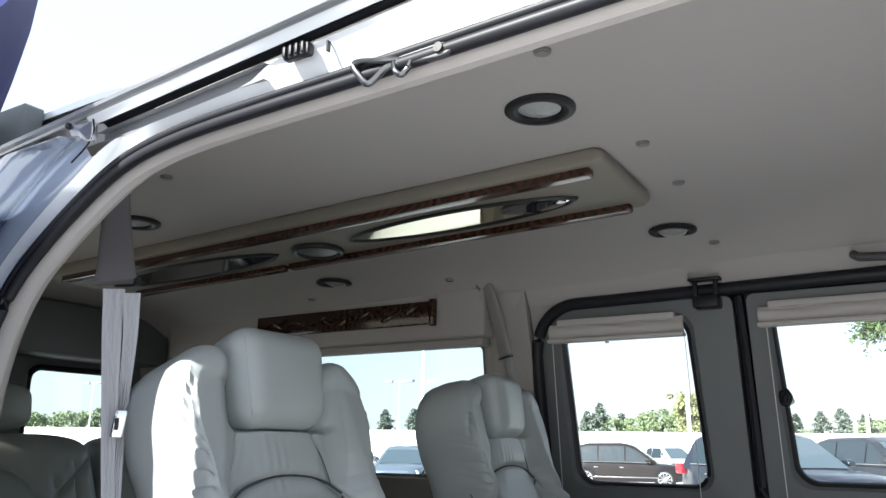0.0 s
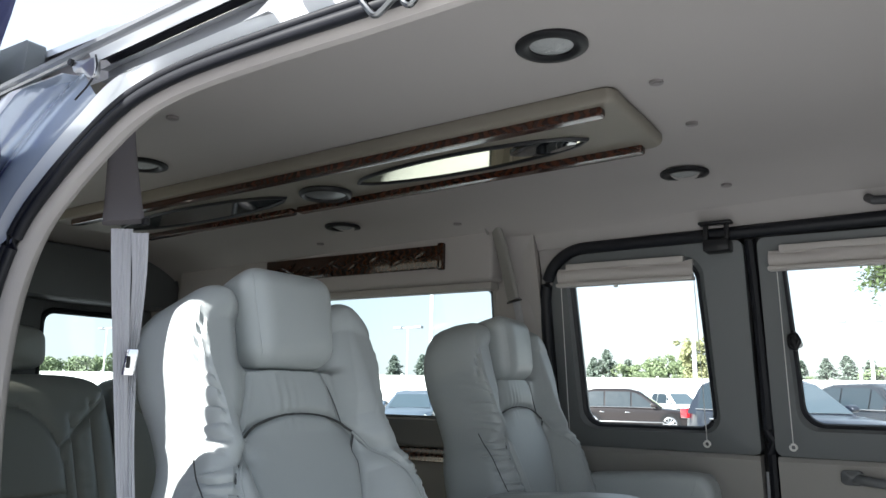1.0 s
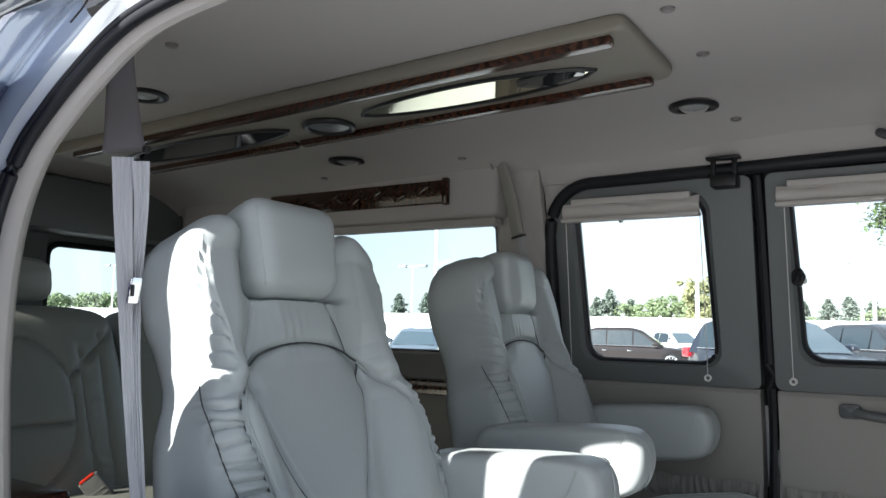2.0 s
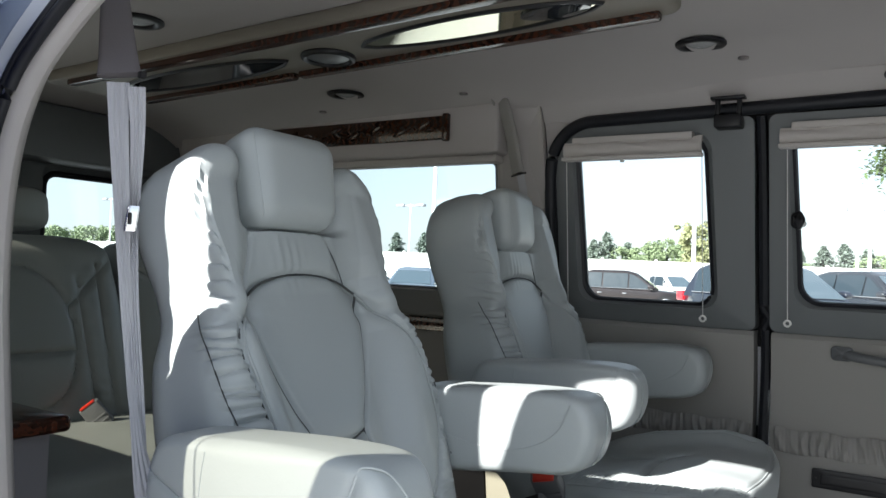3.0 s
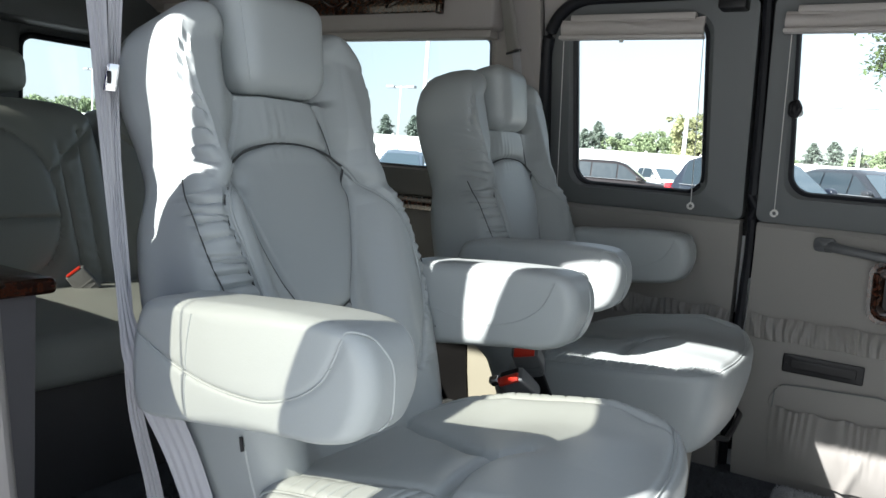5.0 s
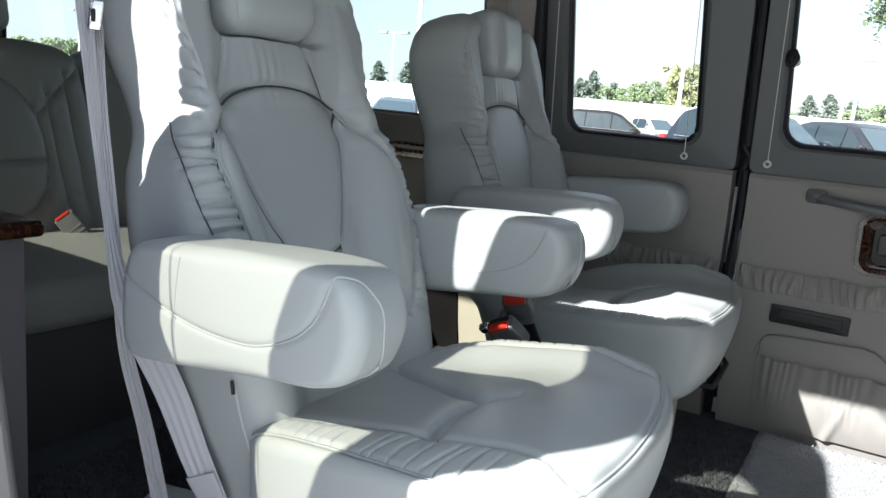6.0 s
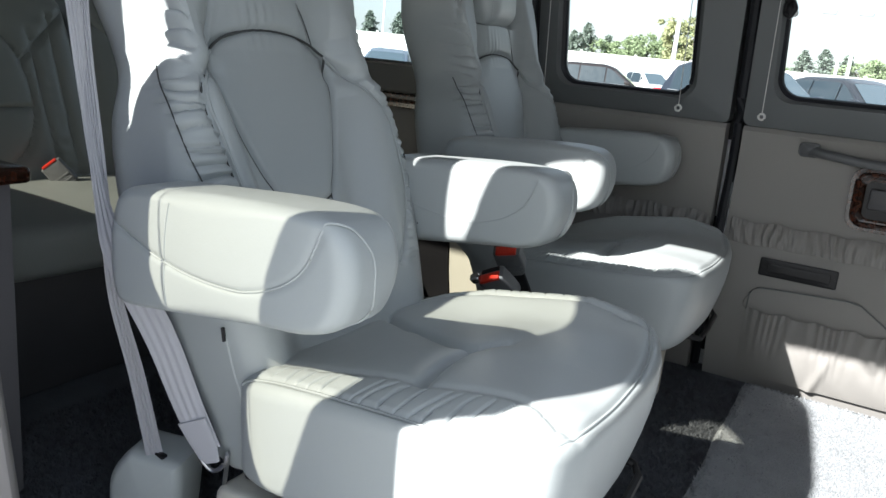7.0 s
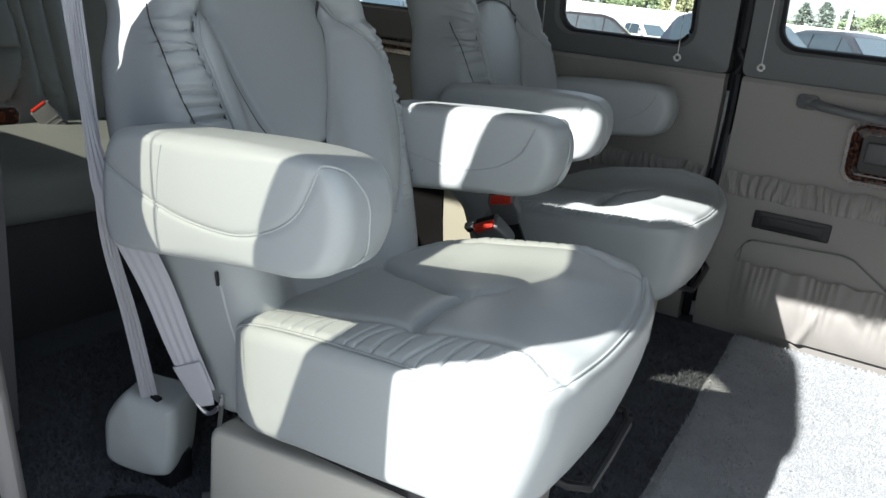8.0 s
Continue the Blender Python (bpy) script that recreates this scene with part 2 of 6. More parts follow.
def puffy(outline, thick, r, to3d, dome=0.01, back_dome=0.0, rings=16, press=None, back_rings=3, relief=None, round_n=7, side_n=0):
    """A padded solid: an outline, thick from back (0) to front (thick), edges rounded by r, the front domed and pressed in by press(points); relief(points, heights) sinks folds along the normal."""
    o = np.array(outline, float)
    c = o.mean(0)
    ray = o - c
    dist = np.linalg.norm(ray, axis=1, keepdims=True)
    way = ray / dist
    levels = []
    for f in np.linspace(0.06, 1, back_rings, endpoint=False):
        levels.append((c + way * (dist - r) * f, -back_dome * (1 - f * f), 0, None))
    for k in range(6):
        a = math.pi / 2 * k / 5
        levels.append((c + way * (dist - r + r * math.sin(a)), r * (1 - math.cos(a)), 0, None))
    for f in np.linspace(0, 1, side_n + 2)[1:-1]:
        levels.append((c + way * dist, r + (thick - 2 * r) * f, 0, 0.0))
    for k in range(round_n):
        a = math.pi / 2 * k / (round_n - 1)
        levels.append((c + way * (dist - r + r * math.cos(a)), thick - r + r * math.sin(a), math.sin(a) ** 2, a))
    for f in np.linspace(1, 0.015, rings)[1:]:
        levels.append((c + way * (dist - r) * f, thick + dome * (1 - f**2.2), 1, math.pi / 2))
    bm = bmesh.new()
    rows = []
    for p, h, front, a in levels:
        hh = np.full(len(p), float(h))
        if press is not None and front > 0:
            hh = hh - front * press(p)
        if relief is not None and a is not None:
            g = relief(p, np.full(len(p), float(h)))
            p = p - way * (math.cos(a) * g)[:, None]
            hh = hh - math.sin(a) * g
        rows.append([bm.verts.new(to3d(q[0], q[1], z)) for q, z in zip(p, hh)])
    n = len(o)
    for a, b in zip(rows, rows[1:]):
        for j in range(n):
            bm.faces.new((a[j], a[(j + 1) % n], b[(j + 1) % n], b[j]))
    bm.faces.new(rows[0])
    bm.faces.new(rows[-1])
    return bm


def block_skin(full, core, r):
    """A point of a sharp-edged block drawn in to its rounded skin."""
    near = Vector(max(-k, min(k, c)) for c, k in zip(full, core))
    out = full - near
    return near + out.normalized() * r if out.length > 1e-9 else full


def rounded_block(w, h, t, r, n, to3d):
    """A block of half-width w and half-height h, t thick, with all edges rounded by r; to3d(across, up, forward)."""
    bm = bmesh.new()
    bmesh.ops.create_cube(bm, size=2)
    bmesh.ops.subdivide_edges(bm, edges=bm.edges[:], cuts=n, use_grid_fill=True)
    core = Vector((max(w - r, 1e-4), max(h - r, 1e-4), max(t / 2 - r, 1e-4)))
    for v in bm.verts:
        q = Vector((math.tan(c * math.pi / 4) for c in v.co))
        p = block_skin(Vector((q.x * w, q.y * h, q.z * t / 2)), core, r)
        v.co = to3d(p.x, p.y, p.z + t / 2)
    return bm


def ring_panel(outer, inner, to3d, thick, lip=0.0):
    """A plate between two outlines of the same count, with thickness; to3d(x, z, depth)."""
    bm = bmesh.new()
    n = len(outer)
    mid = [((a[0] * 0.15 + b[0] * 0.85), (a[1] * 0.15 + b[1] * 0.85)) for a, b in zip(outer, inner)]
    mk = lambda loop, d: [bm.verts.new(to3d(x, z, d)) for x, z in loop]
    rows = [mk(outer, thick), mk(outer, 0), mk(mid, 0), mk(inner, lip), mk(inner, thick)]
    for a, b in zip(rows, rows[1:]):
        for j in range(n):
            bm.faces.new((a[j], a[(j + 1) % n], b[(j + 1) % n], b[j]))
    for j in range(n):
        bm.faces.new((rows[-1][j], rows[-1][(j + 1) % n], rows[0][(j + 1) % n], rows[0][j]))
    return bm


def sheet(us, vs, to3d, thick_way=None):
    """A curved sheet over a grid; with thick_way(u, v) a second skin is added behind and the rim closed."""
    bm = bmesh.new()
    grid = [[bm.verts.new(to3d(u, v)) for v in vs] for u in us]
    for a, b in zip(grid, grid[1:]):
        for j in range(len(vs) - 1):
            bm.faces.new((a[j], a[j + 1], b[j + 1], b[j]))
    if thick_way:
        back = [[bm.verts.new(Vector(to3d(u, v)) + Vector(thick_way)) for v in vs] for u in us]
        for a, b in zip(back, back[1:]):
            for j in range(len(vs) - 1):
                bm.faces.new((a[j], b[j], b[j + 1], a[j + 1]))
        nu, nv = len(us), len(vs)
        rim = [(0, j) for j in range(nv)] + [(i, nv - 1) for i in range(1, nu)] + [(nu - 1, j) for j in range(nv - 2, -1, -1)] + [(i, 0) for i in range(nu - 2, 0, -1)]
        for (a, b), (c, d) in zip(rim, rim[1:] + rim[:1]):
            bm.faces.new((grid[a][b], grid[c][d], back[c][d], back[a][b]))
    return bm


def disc(bm, centre, radius, z0, z1, n=24, squash=1.0):
    """An upright round plate."""
    lo = [bm.verts.new((centre[0] + radius * math.cos(k), centre[1] + radius * squash * math.sin(k), z0)) for k in (2 * math.pi * j / n for j in range(n))]
    hi = [bm.verts.new((v.co.x, v.co.y, z1)) for v in lo]
    for j in range(n):
        bm.faces.new((lo[j], lo[(j + 1) % n], hi[(j + 1) % n], hi[j]))
    bm.faces.new(lo[::-1])
    bm.faces.new(hi)
    return bm


def dense(a, b, n):
    return [tuple(Vector(a).lerp(Vector(b), i / n)) for i in range(n + 1)]


def pad_height(outline, thick, r, dome=0.01, press=None):
    """The front height of a puffy pad at 2D points."""
    o = np.array(outline, float)
    c = o.mean(0)
    ang = np.arctan2(o[:, 1] - c[1], o[:, 0] - c[0])
    far_out = np.linalg.norm(o - c, axis=1)
    k = np.argsort(ang)

    def f(points):
        p = np.array(points, float)
        d = np.linalg.norm(p - c, axis=1)
        lim = np.interp(np.arctan2(p[:, 1] - c[1], p[:, 0] - c[0]), ang[k], far_out[k], period=2 * math.pi)
        e = np.clip(lim - d, 0.0, None)
        q = np.clip((r - e) / r, 0, 0.999)
        h = thick - r + r * np.sqrt(1 - q * q)
        h = h + np.where(e > r, dome * (1 - np.clip(d / np.maximum(lim - r, 1e-6), 0, 1) ** 2.2), 0)
        if press is not None:
            h = h - press(p) * (1 - q * q)
        return h

    return f


def fine_line(line, n=6):
    """A polyline rounded through its points."""
    p = [np.array(q, float) for q in line]
    out = []
    for k in range(len(p) - 1):
        a, b, c, d = p[max(k - 1, 0)], p[k], p[k + 1], p[min(k + 2, len(p) - 1)]
        for t in np.linspace(0, 1, n, endpoint=False):
            out.append(0.5 * (2 * b + (c - a) * t + (2 * a - 5 * b + 4 * c - d) * t * t + (3 * b - a - 3 * c + d) * t**3))
    return out + [p[-1]]


def seam_on(height, line, to3d, radius, lift):
    pts = fine_line(line, 16)
    return tube([tuple(to3d(q[0], q[1], h + lift)) for q, h in zip(pts, height(pts))], radius, 6)


# ---- the van: setting ----
def far_y(z):
    """Inner face of the far side of the van at a height."""
    return float(np.interp(z, (-0.1, 0, 0.15, 0.30, 0.5, 0.65, 0.74, 0.80, 1.2, 1.31, 1.38, 1.44), (2.34, 2.335, 2.30, 2.28, 2.285, 2.275, 2.255, 2.22, 2.17, 2.14, 2.10, 2.06)))


def roof_z(x):
    return 1.453 + 0.0245 * (x + 0.45)


def far(x, z, d=0.0):
    return (x, far_y(z) + d, z)


ground = part("ground", sheet(np.linspace(-1, 1, 3), np.linspace(-1, 1, 3), lambda u, v: (u * 1500, v * 1500, -0.72)), CONCRETE)
tagged(ground, "worn pale concrete of a wide parking lot", "ground", kind="structure")

van_floor = part("floor", box(-2.88, 1.6, 0.60, 2.40, -0.10, 0.0, 0.004), CARPET)
tagged(van_floor, "dark grey cut-pile carpet on the van floor", "floor", kind="structure")

# ceiling: one gently sloping sheet that rolls down at both long edges
cross = [(0.70, -0.075), (0.715, -0.05), (0.74, -0.028), (0.78, -0.012), (0.84, -0.003), (0.95, 0), (1.2, 0.003), (1.5, 0.004), (1.8, 0.001), (1.92, -0.006), (1.98, -0.018), (2.03, -0.036), (2.075, -0.058), (2.10, -0.072), (2.106, -0.080)]
ceiling = part("ceiling", sheet(np.linspace(-2.86, 1.6, 40), range(len(cross)), lambda x, j: (x, cross[j][0], roof_z(x) + cross[j][1]), (0, 0, 0.05)), HEADLINER)
tagged(ceiling, "warm grey fabric headliner of the van", "ceiling", kind="structure")

# outer roof skin
roof = part("roof", sheet(np.linspace(-2.95, 1.7, 12), np.linspace(0, 1, 25), lambda x, f: (x, 0.675 + 1.585 * f, 1.435 + 0.0245 * x * 0.5 + 0.13 * math.sin(math.pi * f) ** 0.6), (0, 0, 0.012)), PAINT)
tagged(roof, "silver-blue painted steel roof of the van", "roof", kind="structure")

# header trim above the far doors
part_far = part("wall_trim", sheet(np.linspace(-2.86, 1.6, 30), (1.318, 1.335, 1.352, 1.37, 1.39), lambda x, z: far(x, z), (0, 0.05, 0)), HEADLINER)
tagged(part_far, "fabric-covered rail above the side doors", "trim", kind="structure")


def door_leaf(name, x0, x1, win, label, radii):
    leaf = thing(name, label, "door", kind="structure")
    wx0, wx1, wz0, wz1 = win
    outer = rounded_rect(x0, x1, 0.735, 1.30, radii)
    lean = lambda loop: [(x - 0.05 * (z - 0.9), z) for x, z in loop]
    inner = lean(rounded_rect(wx0, wx1, wz0, wz1, 0.055))
    part("upper_panel", ring_panel(outer, inner, lambda x, z, d=0.0: far(x, z, d - 0.002), 0.06, 0.022), TRIM_PLASTIC, leaf, "moulded grey plastic surround")
    seal = lean(rounded_rect(wx0 - 0.004, wx1 + 0.004, wz0 - 0.004, wz1 + 0.004, 0.058))
    part("window_seal", tube([far(x, z, 0.026) for x, z in seal], 0.013, 8, closed=True), RUBBER, leaf, "black rubber seal")
    pane = bmesh.new()
    pane.faces.new([pane.verts.new(far(x, z, 0.035)) for x, z in inner])
    p = part("pane", pane, GLASS, leaf, "clear glass", smooth=False)
    p.visible_shadow = False
    zs = (0.0, 0.05, 0.10, 0.15, 0.22, 0.30, 0.40, 0.50, 0.60, 0.68, 0.722, 0.7335)
    part("lower_panel", sheet(np.linspace(x0 + 0.004, x1 - 0.004, 14), zs, lambda x, z: (x, far_y(z) - 0.012 + (0.010 if z > 0.73 or z < 0.01 else 0), z), (0, 0.06, 0)), TRIM_FABRIC, leaf, "padded warm grey fabric")
    return leaf


def ruched_band(parent, x0, x1, z0, z1):
    """Gathered fabric: many uneven vertical folds between two tight seams."""
    rng = random.Random(7)
    us = np.linspace(x0, x1, int((x1 - x0) * 1000))
    ph = [rng.uniform(0, 6.28) for _ in range(6)]

    def at(x, f):
        puff = math.sin(math.pi * min(max(f, 0.02), 0.98)) ** 0.5
        wide_fold = 0.5 + 0.5 * math.sin(x * 235 + 2.6 * math.sin(x * 37 + ph[0]) + 1.6 * math.sin(f * 3 + x * 29 + ph[1]))
        fine_fold = 0.5 + 0.5 * math.sin(x * 560 + 2.0 * math.sin(x * 53 + ph[4]) + 2.4 * f)
        fold = 0.95 * wide_fold**1.6 + 0.35 * fine_fold * (0.4 + 0.6 * abs(2 * f - 1))
        z = z0 + (z1 - z0) * f + 0.0035 * math.sin(x * 55 + ph[3]) * (1 if f > 0.5 else 0.5)
        return (x, far_y(z) - 0.013 - 0.010 * puff - 0.0095 * fold * puff, z)

    return part("ruched_band", sheet(us, np.linspace(0, 1, 9), at), TRIM_FABRIC, parent, "gathered elastic fabric band")


rear_leaf = door_leaf("door_1", -0.944, -0.378, (-0.868, -0.490, 0.796, 1.262), "closed grey side door with a clear window", (0.02, 0.02, 0.13, 0.02))
front_leaf = door_leaf("door_2", -0.342, 0.62, (-0.272, 0.50, 0.815, 1.266), "closed wide side door with fabric trim and wood bezel", (0.02, 0.02, 0.02, 0.02))
ruched_band(rear_leaf, -0.94, -0.385, 0.425, 0.485)
ruched_band(front_leaf, -0.325, 0.60, 0.418, 0.482)

# black opening seal round the far doors
loop = [(-0.960, z) for z in np.linspace(0.0, 1.165, 28)] + [(-0.958 + 0.145 * (1 - math.cos(a)), 1.172 + 0.140 * math.sin(a)) for a in np.linspace(0.05, math.pi / 2, 14)] + [(x, 1.312 + 0.012 * (x + 0.8)) for x in np.linspace(-0.78, 0.65, 12)]
door_seal = part("door_seal", tube([far(x, z, -0.008) for x, z in loop], 0.018, 12), RUBBER)
tagged(door_seal, "black rubber seal round the side door opening", "seal", kind="structure")
mid_seal = thing("centre_seal", "dark rubber and bright metal strip where the side doors meet", "seal", kind="structure")
zs = np.linspace(0.02, 1.30, 40)
part("rubber_strip", tube([far(-0.366 + 0.012 * math.sin(z * 2.2), z, 0.010 - 0.02 * math.exp(-(((z - 0.45) / 0.12) ** 2))) for z in zs], 0.013, 8), RUBBER, mid_seal)
part("metal_strip", tube([far(-0.351 + 0.012 * math.sin(z * 2.2), z, -0.004) for z in zs[7:18]], 0.007, 8), CHROME, mid_seal, "bright metal strip")

# dark backing behind the gaps round the doors
for k, (x0, x1, z0, z1) in enumerate(((-0.985, -0.925, 0.0, 1.20), (-0.42, -0.30, 0.0, 1.36), (-0.80, 0.66, 1.285, 1.36), (0.58, 0.66, 0.0, 1.36))):
    back = part("door_gap_backing", sheet(np.linspace(x0, x1, 3), np.linspace(z0, z1, 14), lambda x, z: far(x, z, 0.062 + 0.002 * k), (0, 0.01, 0)), BLACK)
    tagged(back, "black body flange behind the door gaps", "flange", kind="structure")

corner_fill = part("corner_trim", sheet(np.linspace(-0.1, 1.1, 14) * math.pi / 2, (0, 0.5, 1), lambda a, f: far(-0.813 - (0.138 + 0.06 * f) * math.cos(a) - 0.03 * f * math.sin(2 * a), 1.172 + (0.133 + 0.03 * f) * math.sin(a) + 0.03 * f * math.sin(2 * a), 0.006), (0, 0.05, 0)), HEADLINER)
tagged(corner_fill, "fabric trim at the rounded corner of the side door opening", "trim", kind="structure")

pillar_cover = part("pillar_cover", sheet(np.linspace(-1.125, -0.972, 12), np.linspace(0.73, 1.36, 24), lambda x, z: far(x, z, -0.004 - 0.016 * max(0.0, math.sin(math.pi * (x + 1.125) / 0.153)) ** 0.6), (0, 0.02, 0)), HEADLINER)
tagged(pillar_cover, "rounded fabric-covered pillar behind the side doors", "pillar", kind="structure")

# quarter panel behind the doors, with a long window under a valance
q_outer = rounded_rect(-2.86, -0.972, 0.735, 1.395, 0.01)
q_inner = rounded_rect(-2.40, -1.163, 0.80, 1.218, 0.02)
wall_far = thing("wall_far", "fabric-trimmed side wall with a long window", "wall", kind="structure")
part("window_surround", ring_panel(q_outer, q_inner, lambda x, z, d: (x, far_y(z) + d, z), 0.06, 0.03), PILLAR_PLASTIC, wall_far)
part("lower_panel", sheet(np.linspace(-2.86, -0.972, 12), (0.0, 0.15, 0.30, 0.5, 0.65, 0.74), lambda x, z: far(x, z), (0, 0.06, 0)), TRIM_FABRIC, wall_far)
# black sheet in place of the shade behind the chairs
part("kick_carpet", sheet(np.linspace(-2.80, -1.212, 8), (0.0, 0.12, 0.25, 0.38, 0.44), lambda x, z: far(x, z, -0.016), (0, 0.016, 0)), BLACK, wall_far, "black strip standing in for shade along the foot of the wall")
# added pale sheet that brightens the sun patch seen between the chairs
part("kick_plate", sheet(np.linspace(-1.208, -0.99, 6), (0.0, 0.12, 0.25, 0.38, 0.44), lambda x, z: far(x, z, -0.010), (0, 0.010, 0)), BEIGE, wall_far, "pale beige strip standing in for a sunlit patch on the wall")
part("window_ledge", sheet(np.linspace(-2.40, -1.135, 8), (0.706, 0.73, 0.76, 0.792), lambda x, z: far(x, z, -0.014 + 0.010 * (z > 0.78)), (0, 0.012, 0)), DOOR_GREY, wall_far, "dark slate ledge under the window")
part("window_seal", tube([far(x, z, 0.03) for x, z in q_inner], 0.006, 8, closed=True), TRIM_PLASTIC, wall_far)
pane = bmesh.new()
pane.faces.new([pane.verts.new(far(x, z, 0.04)) for x, z in q_inner])
part("pane", pane, TINTED, wall_far, smooth=False).visible_shadow = False
part("wood_strip", box(-2.3, -1.15, 2.235, 2.262, 0.655, 0.70, 0.006), WOOD, wall_far, "dark burl wood strip")
cab_side = part("wall_cab", box(0.63, 1.6, 2.20, 2.30, 0.0, 1.38, 0.01), PILLAR_PLASTIC)
tagged(cab_side, "grey trimmed side of the driver's cab", "wall", kind="structure")
# outer skin of the far side below the windows
skin = part("outer_skin_far", sheet(np.linspace(-2.95, 1.7, 4), (-0.35, -0.1, 0.1, 0.4, 0.74), lambda x, z: (x, far_y(max(z, 0)) + 0.07 - 0.03 * (z < -0.2), z), (0, 0.01, 0)), PAINT)
tagged(skin, "silver-blue painted steel body side", "body panel", kind="structure")

# rear end
wall_rear = thing("wall_rear", "dim rear wall with a window between the rear doors", "wall", kind="structure")
yz = lambda y, z, d: (-2.80 - d, y, z)
for y0, y1, w0, w1 in ((0.62, 1.575, 0.85, 1.49), (1.577, 2.30, 1.672, 2.06)):
    opening = rounded_rect(w0, w1, 0.80, 1.17, 0.05)
    part("window_surround", ring_panel(rounded_rect(y0, y1, 0.0, 1.45, 0.01), opening, yz, 0.06, 0.03), TRIM_PLASTIC, wall_rear)
    part("window_seal", tube([yz(y, z, 0.02) for y, z in opening], 0.012, 8, closed=True), RUBBER, wall_rear)
    pane = bmesh.new()
    pane.faces.new([pane.verts.new(yz(y, z, 0.04)) for y, z in opening])
    part("pane", pane, TINTED, wall_rear, smooth=False).visible_shadow = False
part("header", box(-2.80, -2.62, 0.70, 2.14, 1.20, 1.40, 0.02), TRIM_PLASTIC, wall_rear, "dark rear header")

# front end, out of sight: bulkhead with a windscreen
wall_front = thing("wall_front", "plain grey cab front with a wide windscreen", "wall", kind="structure")
part("surround", ring_panel(rounded_rect(0.58, 2.34, -0.10, 1.50, 0.02), rounded_rect(0.75, 2.10, 0.70, 1.36, 0.06), lambda y, z, d: (1.6 + d, y, z), 0.06, 0.03), DARK_GREY, wall_front)
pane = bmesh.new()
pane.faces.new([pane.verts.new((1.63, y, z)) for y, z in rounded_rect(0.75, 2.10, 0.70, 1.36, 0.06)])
part("windscreen", pane, CAB_DIMMING, wall_front, smooth=False)

# ---- near side: the open doorway ----
edge = [(-1.04, -0.10), (-1.085, 0.15), (-1.13, 0.40), (-1.172, 0.65), (-1.203, 0.88), (-1.203, 1.03), (-1.165, 1.135), (-1.098, 1.205), (-1.022, 1.262), (-0.96, 1.298), (-0.895, 1.318), (-0.80, 1.330), (-0.65, 1.336), (-0.50, 1.339), (-0.30, 1.346), (0.0, 1.356), (0.35, 1.364), (0.75, 1.365)]
epts = np.array(edge)
fine = []
for i in range(len(epts) - 1):
    a, b, c, d = epts[max(i - 1, 0)], epts[i], epts[i + 1], epts[min(i + 2, len(epts) - 1)]
    for t in np.linspace(0, 1, 6, endpoint=False):
        fine.append(0.5 * (2 * b + (c - a) * t + (2 * a - 5 * b + 4 * c - d) * t * t + (3 * b - a - 3 * c + d) * t**3))
fine = np.array(fine + [epts[-1]])
tang = np.gradient(fine, axis=0)
tang /= np.linalg.norm(tang, axis=1)[:, None]
norm = np.stack([-tang[:, 1], tang[:, 0]], 1)


def near_lean(z):
    """The body side leans in towards the roof."""
    return 0.10 * max(0.0, z - 0.75) ** 1.5


def along_edge(i, n, y):
    x, z = fine[i] + norm[i] * n
    return (x, y + near_lean(z) - near_lean(1.33), z)


def edge_strip(prof, x_from=-9.0, x_to=9.0, z_from=-9.0, pillar=None):
    """A profile of (outward, y) swept along the opening, between two places; it may turn into another one down the pillar."""
    bm = bmesh.new()
    run = [k for k in range(len(fine)) if x_from <= fine[k][0] <= x_to and fine[k][1] >= z_from]
    rows = []
    for k in run:
        f = min(1.0, max(0.0, (fine[k][0] + 1.03) / 0.14)) if pillar else 1.0
        f = f * f * (3 - 2 * f)
        rows.append([bm.verts.new(along_edge(k, n * f + m * (1 - f), y * f + w * (1 - f))) for (n, y), (m, w) in zip(prof, pillar or prof)])
    for a, b in zip(rows, rows[1:]):
        for j in range(len(prof) - 1):
            bm.faces.new((a[j], a[j + 1], b[j + 1], b[j]))
    return bm


HEAD = -0.98  # the header runs forward of this, the pillar behind it
doorway = thing("doorway", "open side doorway with silver-blue painted jamb and black seal", "doorway", kind="structure")
part("inner_trim", edge_strip([(0.075, 0.775), (0.03, 0.748), (-0.004, 0.730), (-0.012, 0.722), (-0.018, 0.714), (-0.017, 0.703), (-0.010, 0.695), (0.0, 0.692), (0.012, 0.70)]), HEADLINER, doorway, "light warm grey trim")
part("seal", tube([along_edge(k, -0.002, 0.684) for k in range(len(fine))], 0.0090, 10), RUBBER, doorway, "black rubber seal")
part("seal_lip", tube([along_edge(k, 0.0095, 0.679) for k in range(len(fine))], 0.0062, 10), RUBBER, doorway, "black outer seal lip")
rail_z = lambda x: 1.396 + 0.078 * (x + 0.80)  # the roof rail runs straight past the rounded corner


def rail_strip(prof, x0, x1):
    return sheet(np.linspace(x0, x1, 24), range(len(prof)), lambda x, j: (x, prof[j][1], rail_z(x) + prof[j][0]))


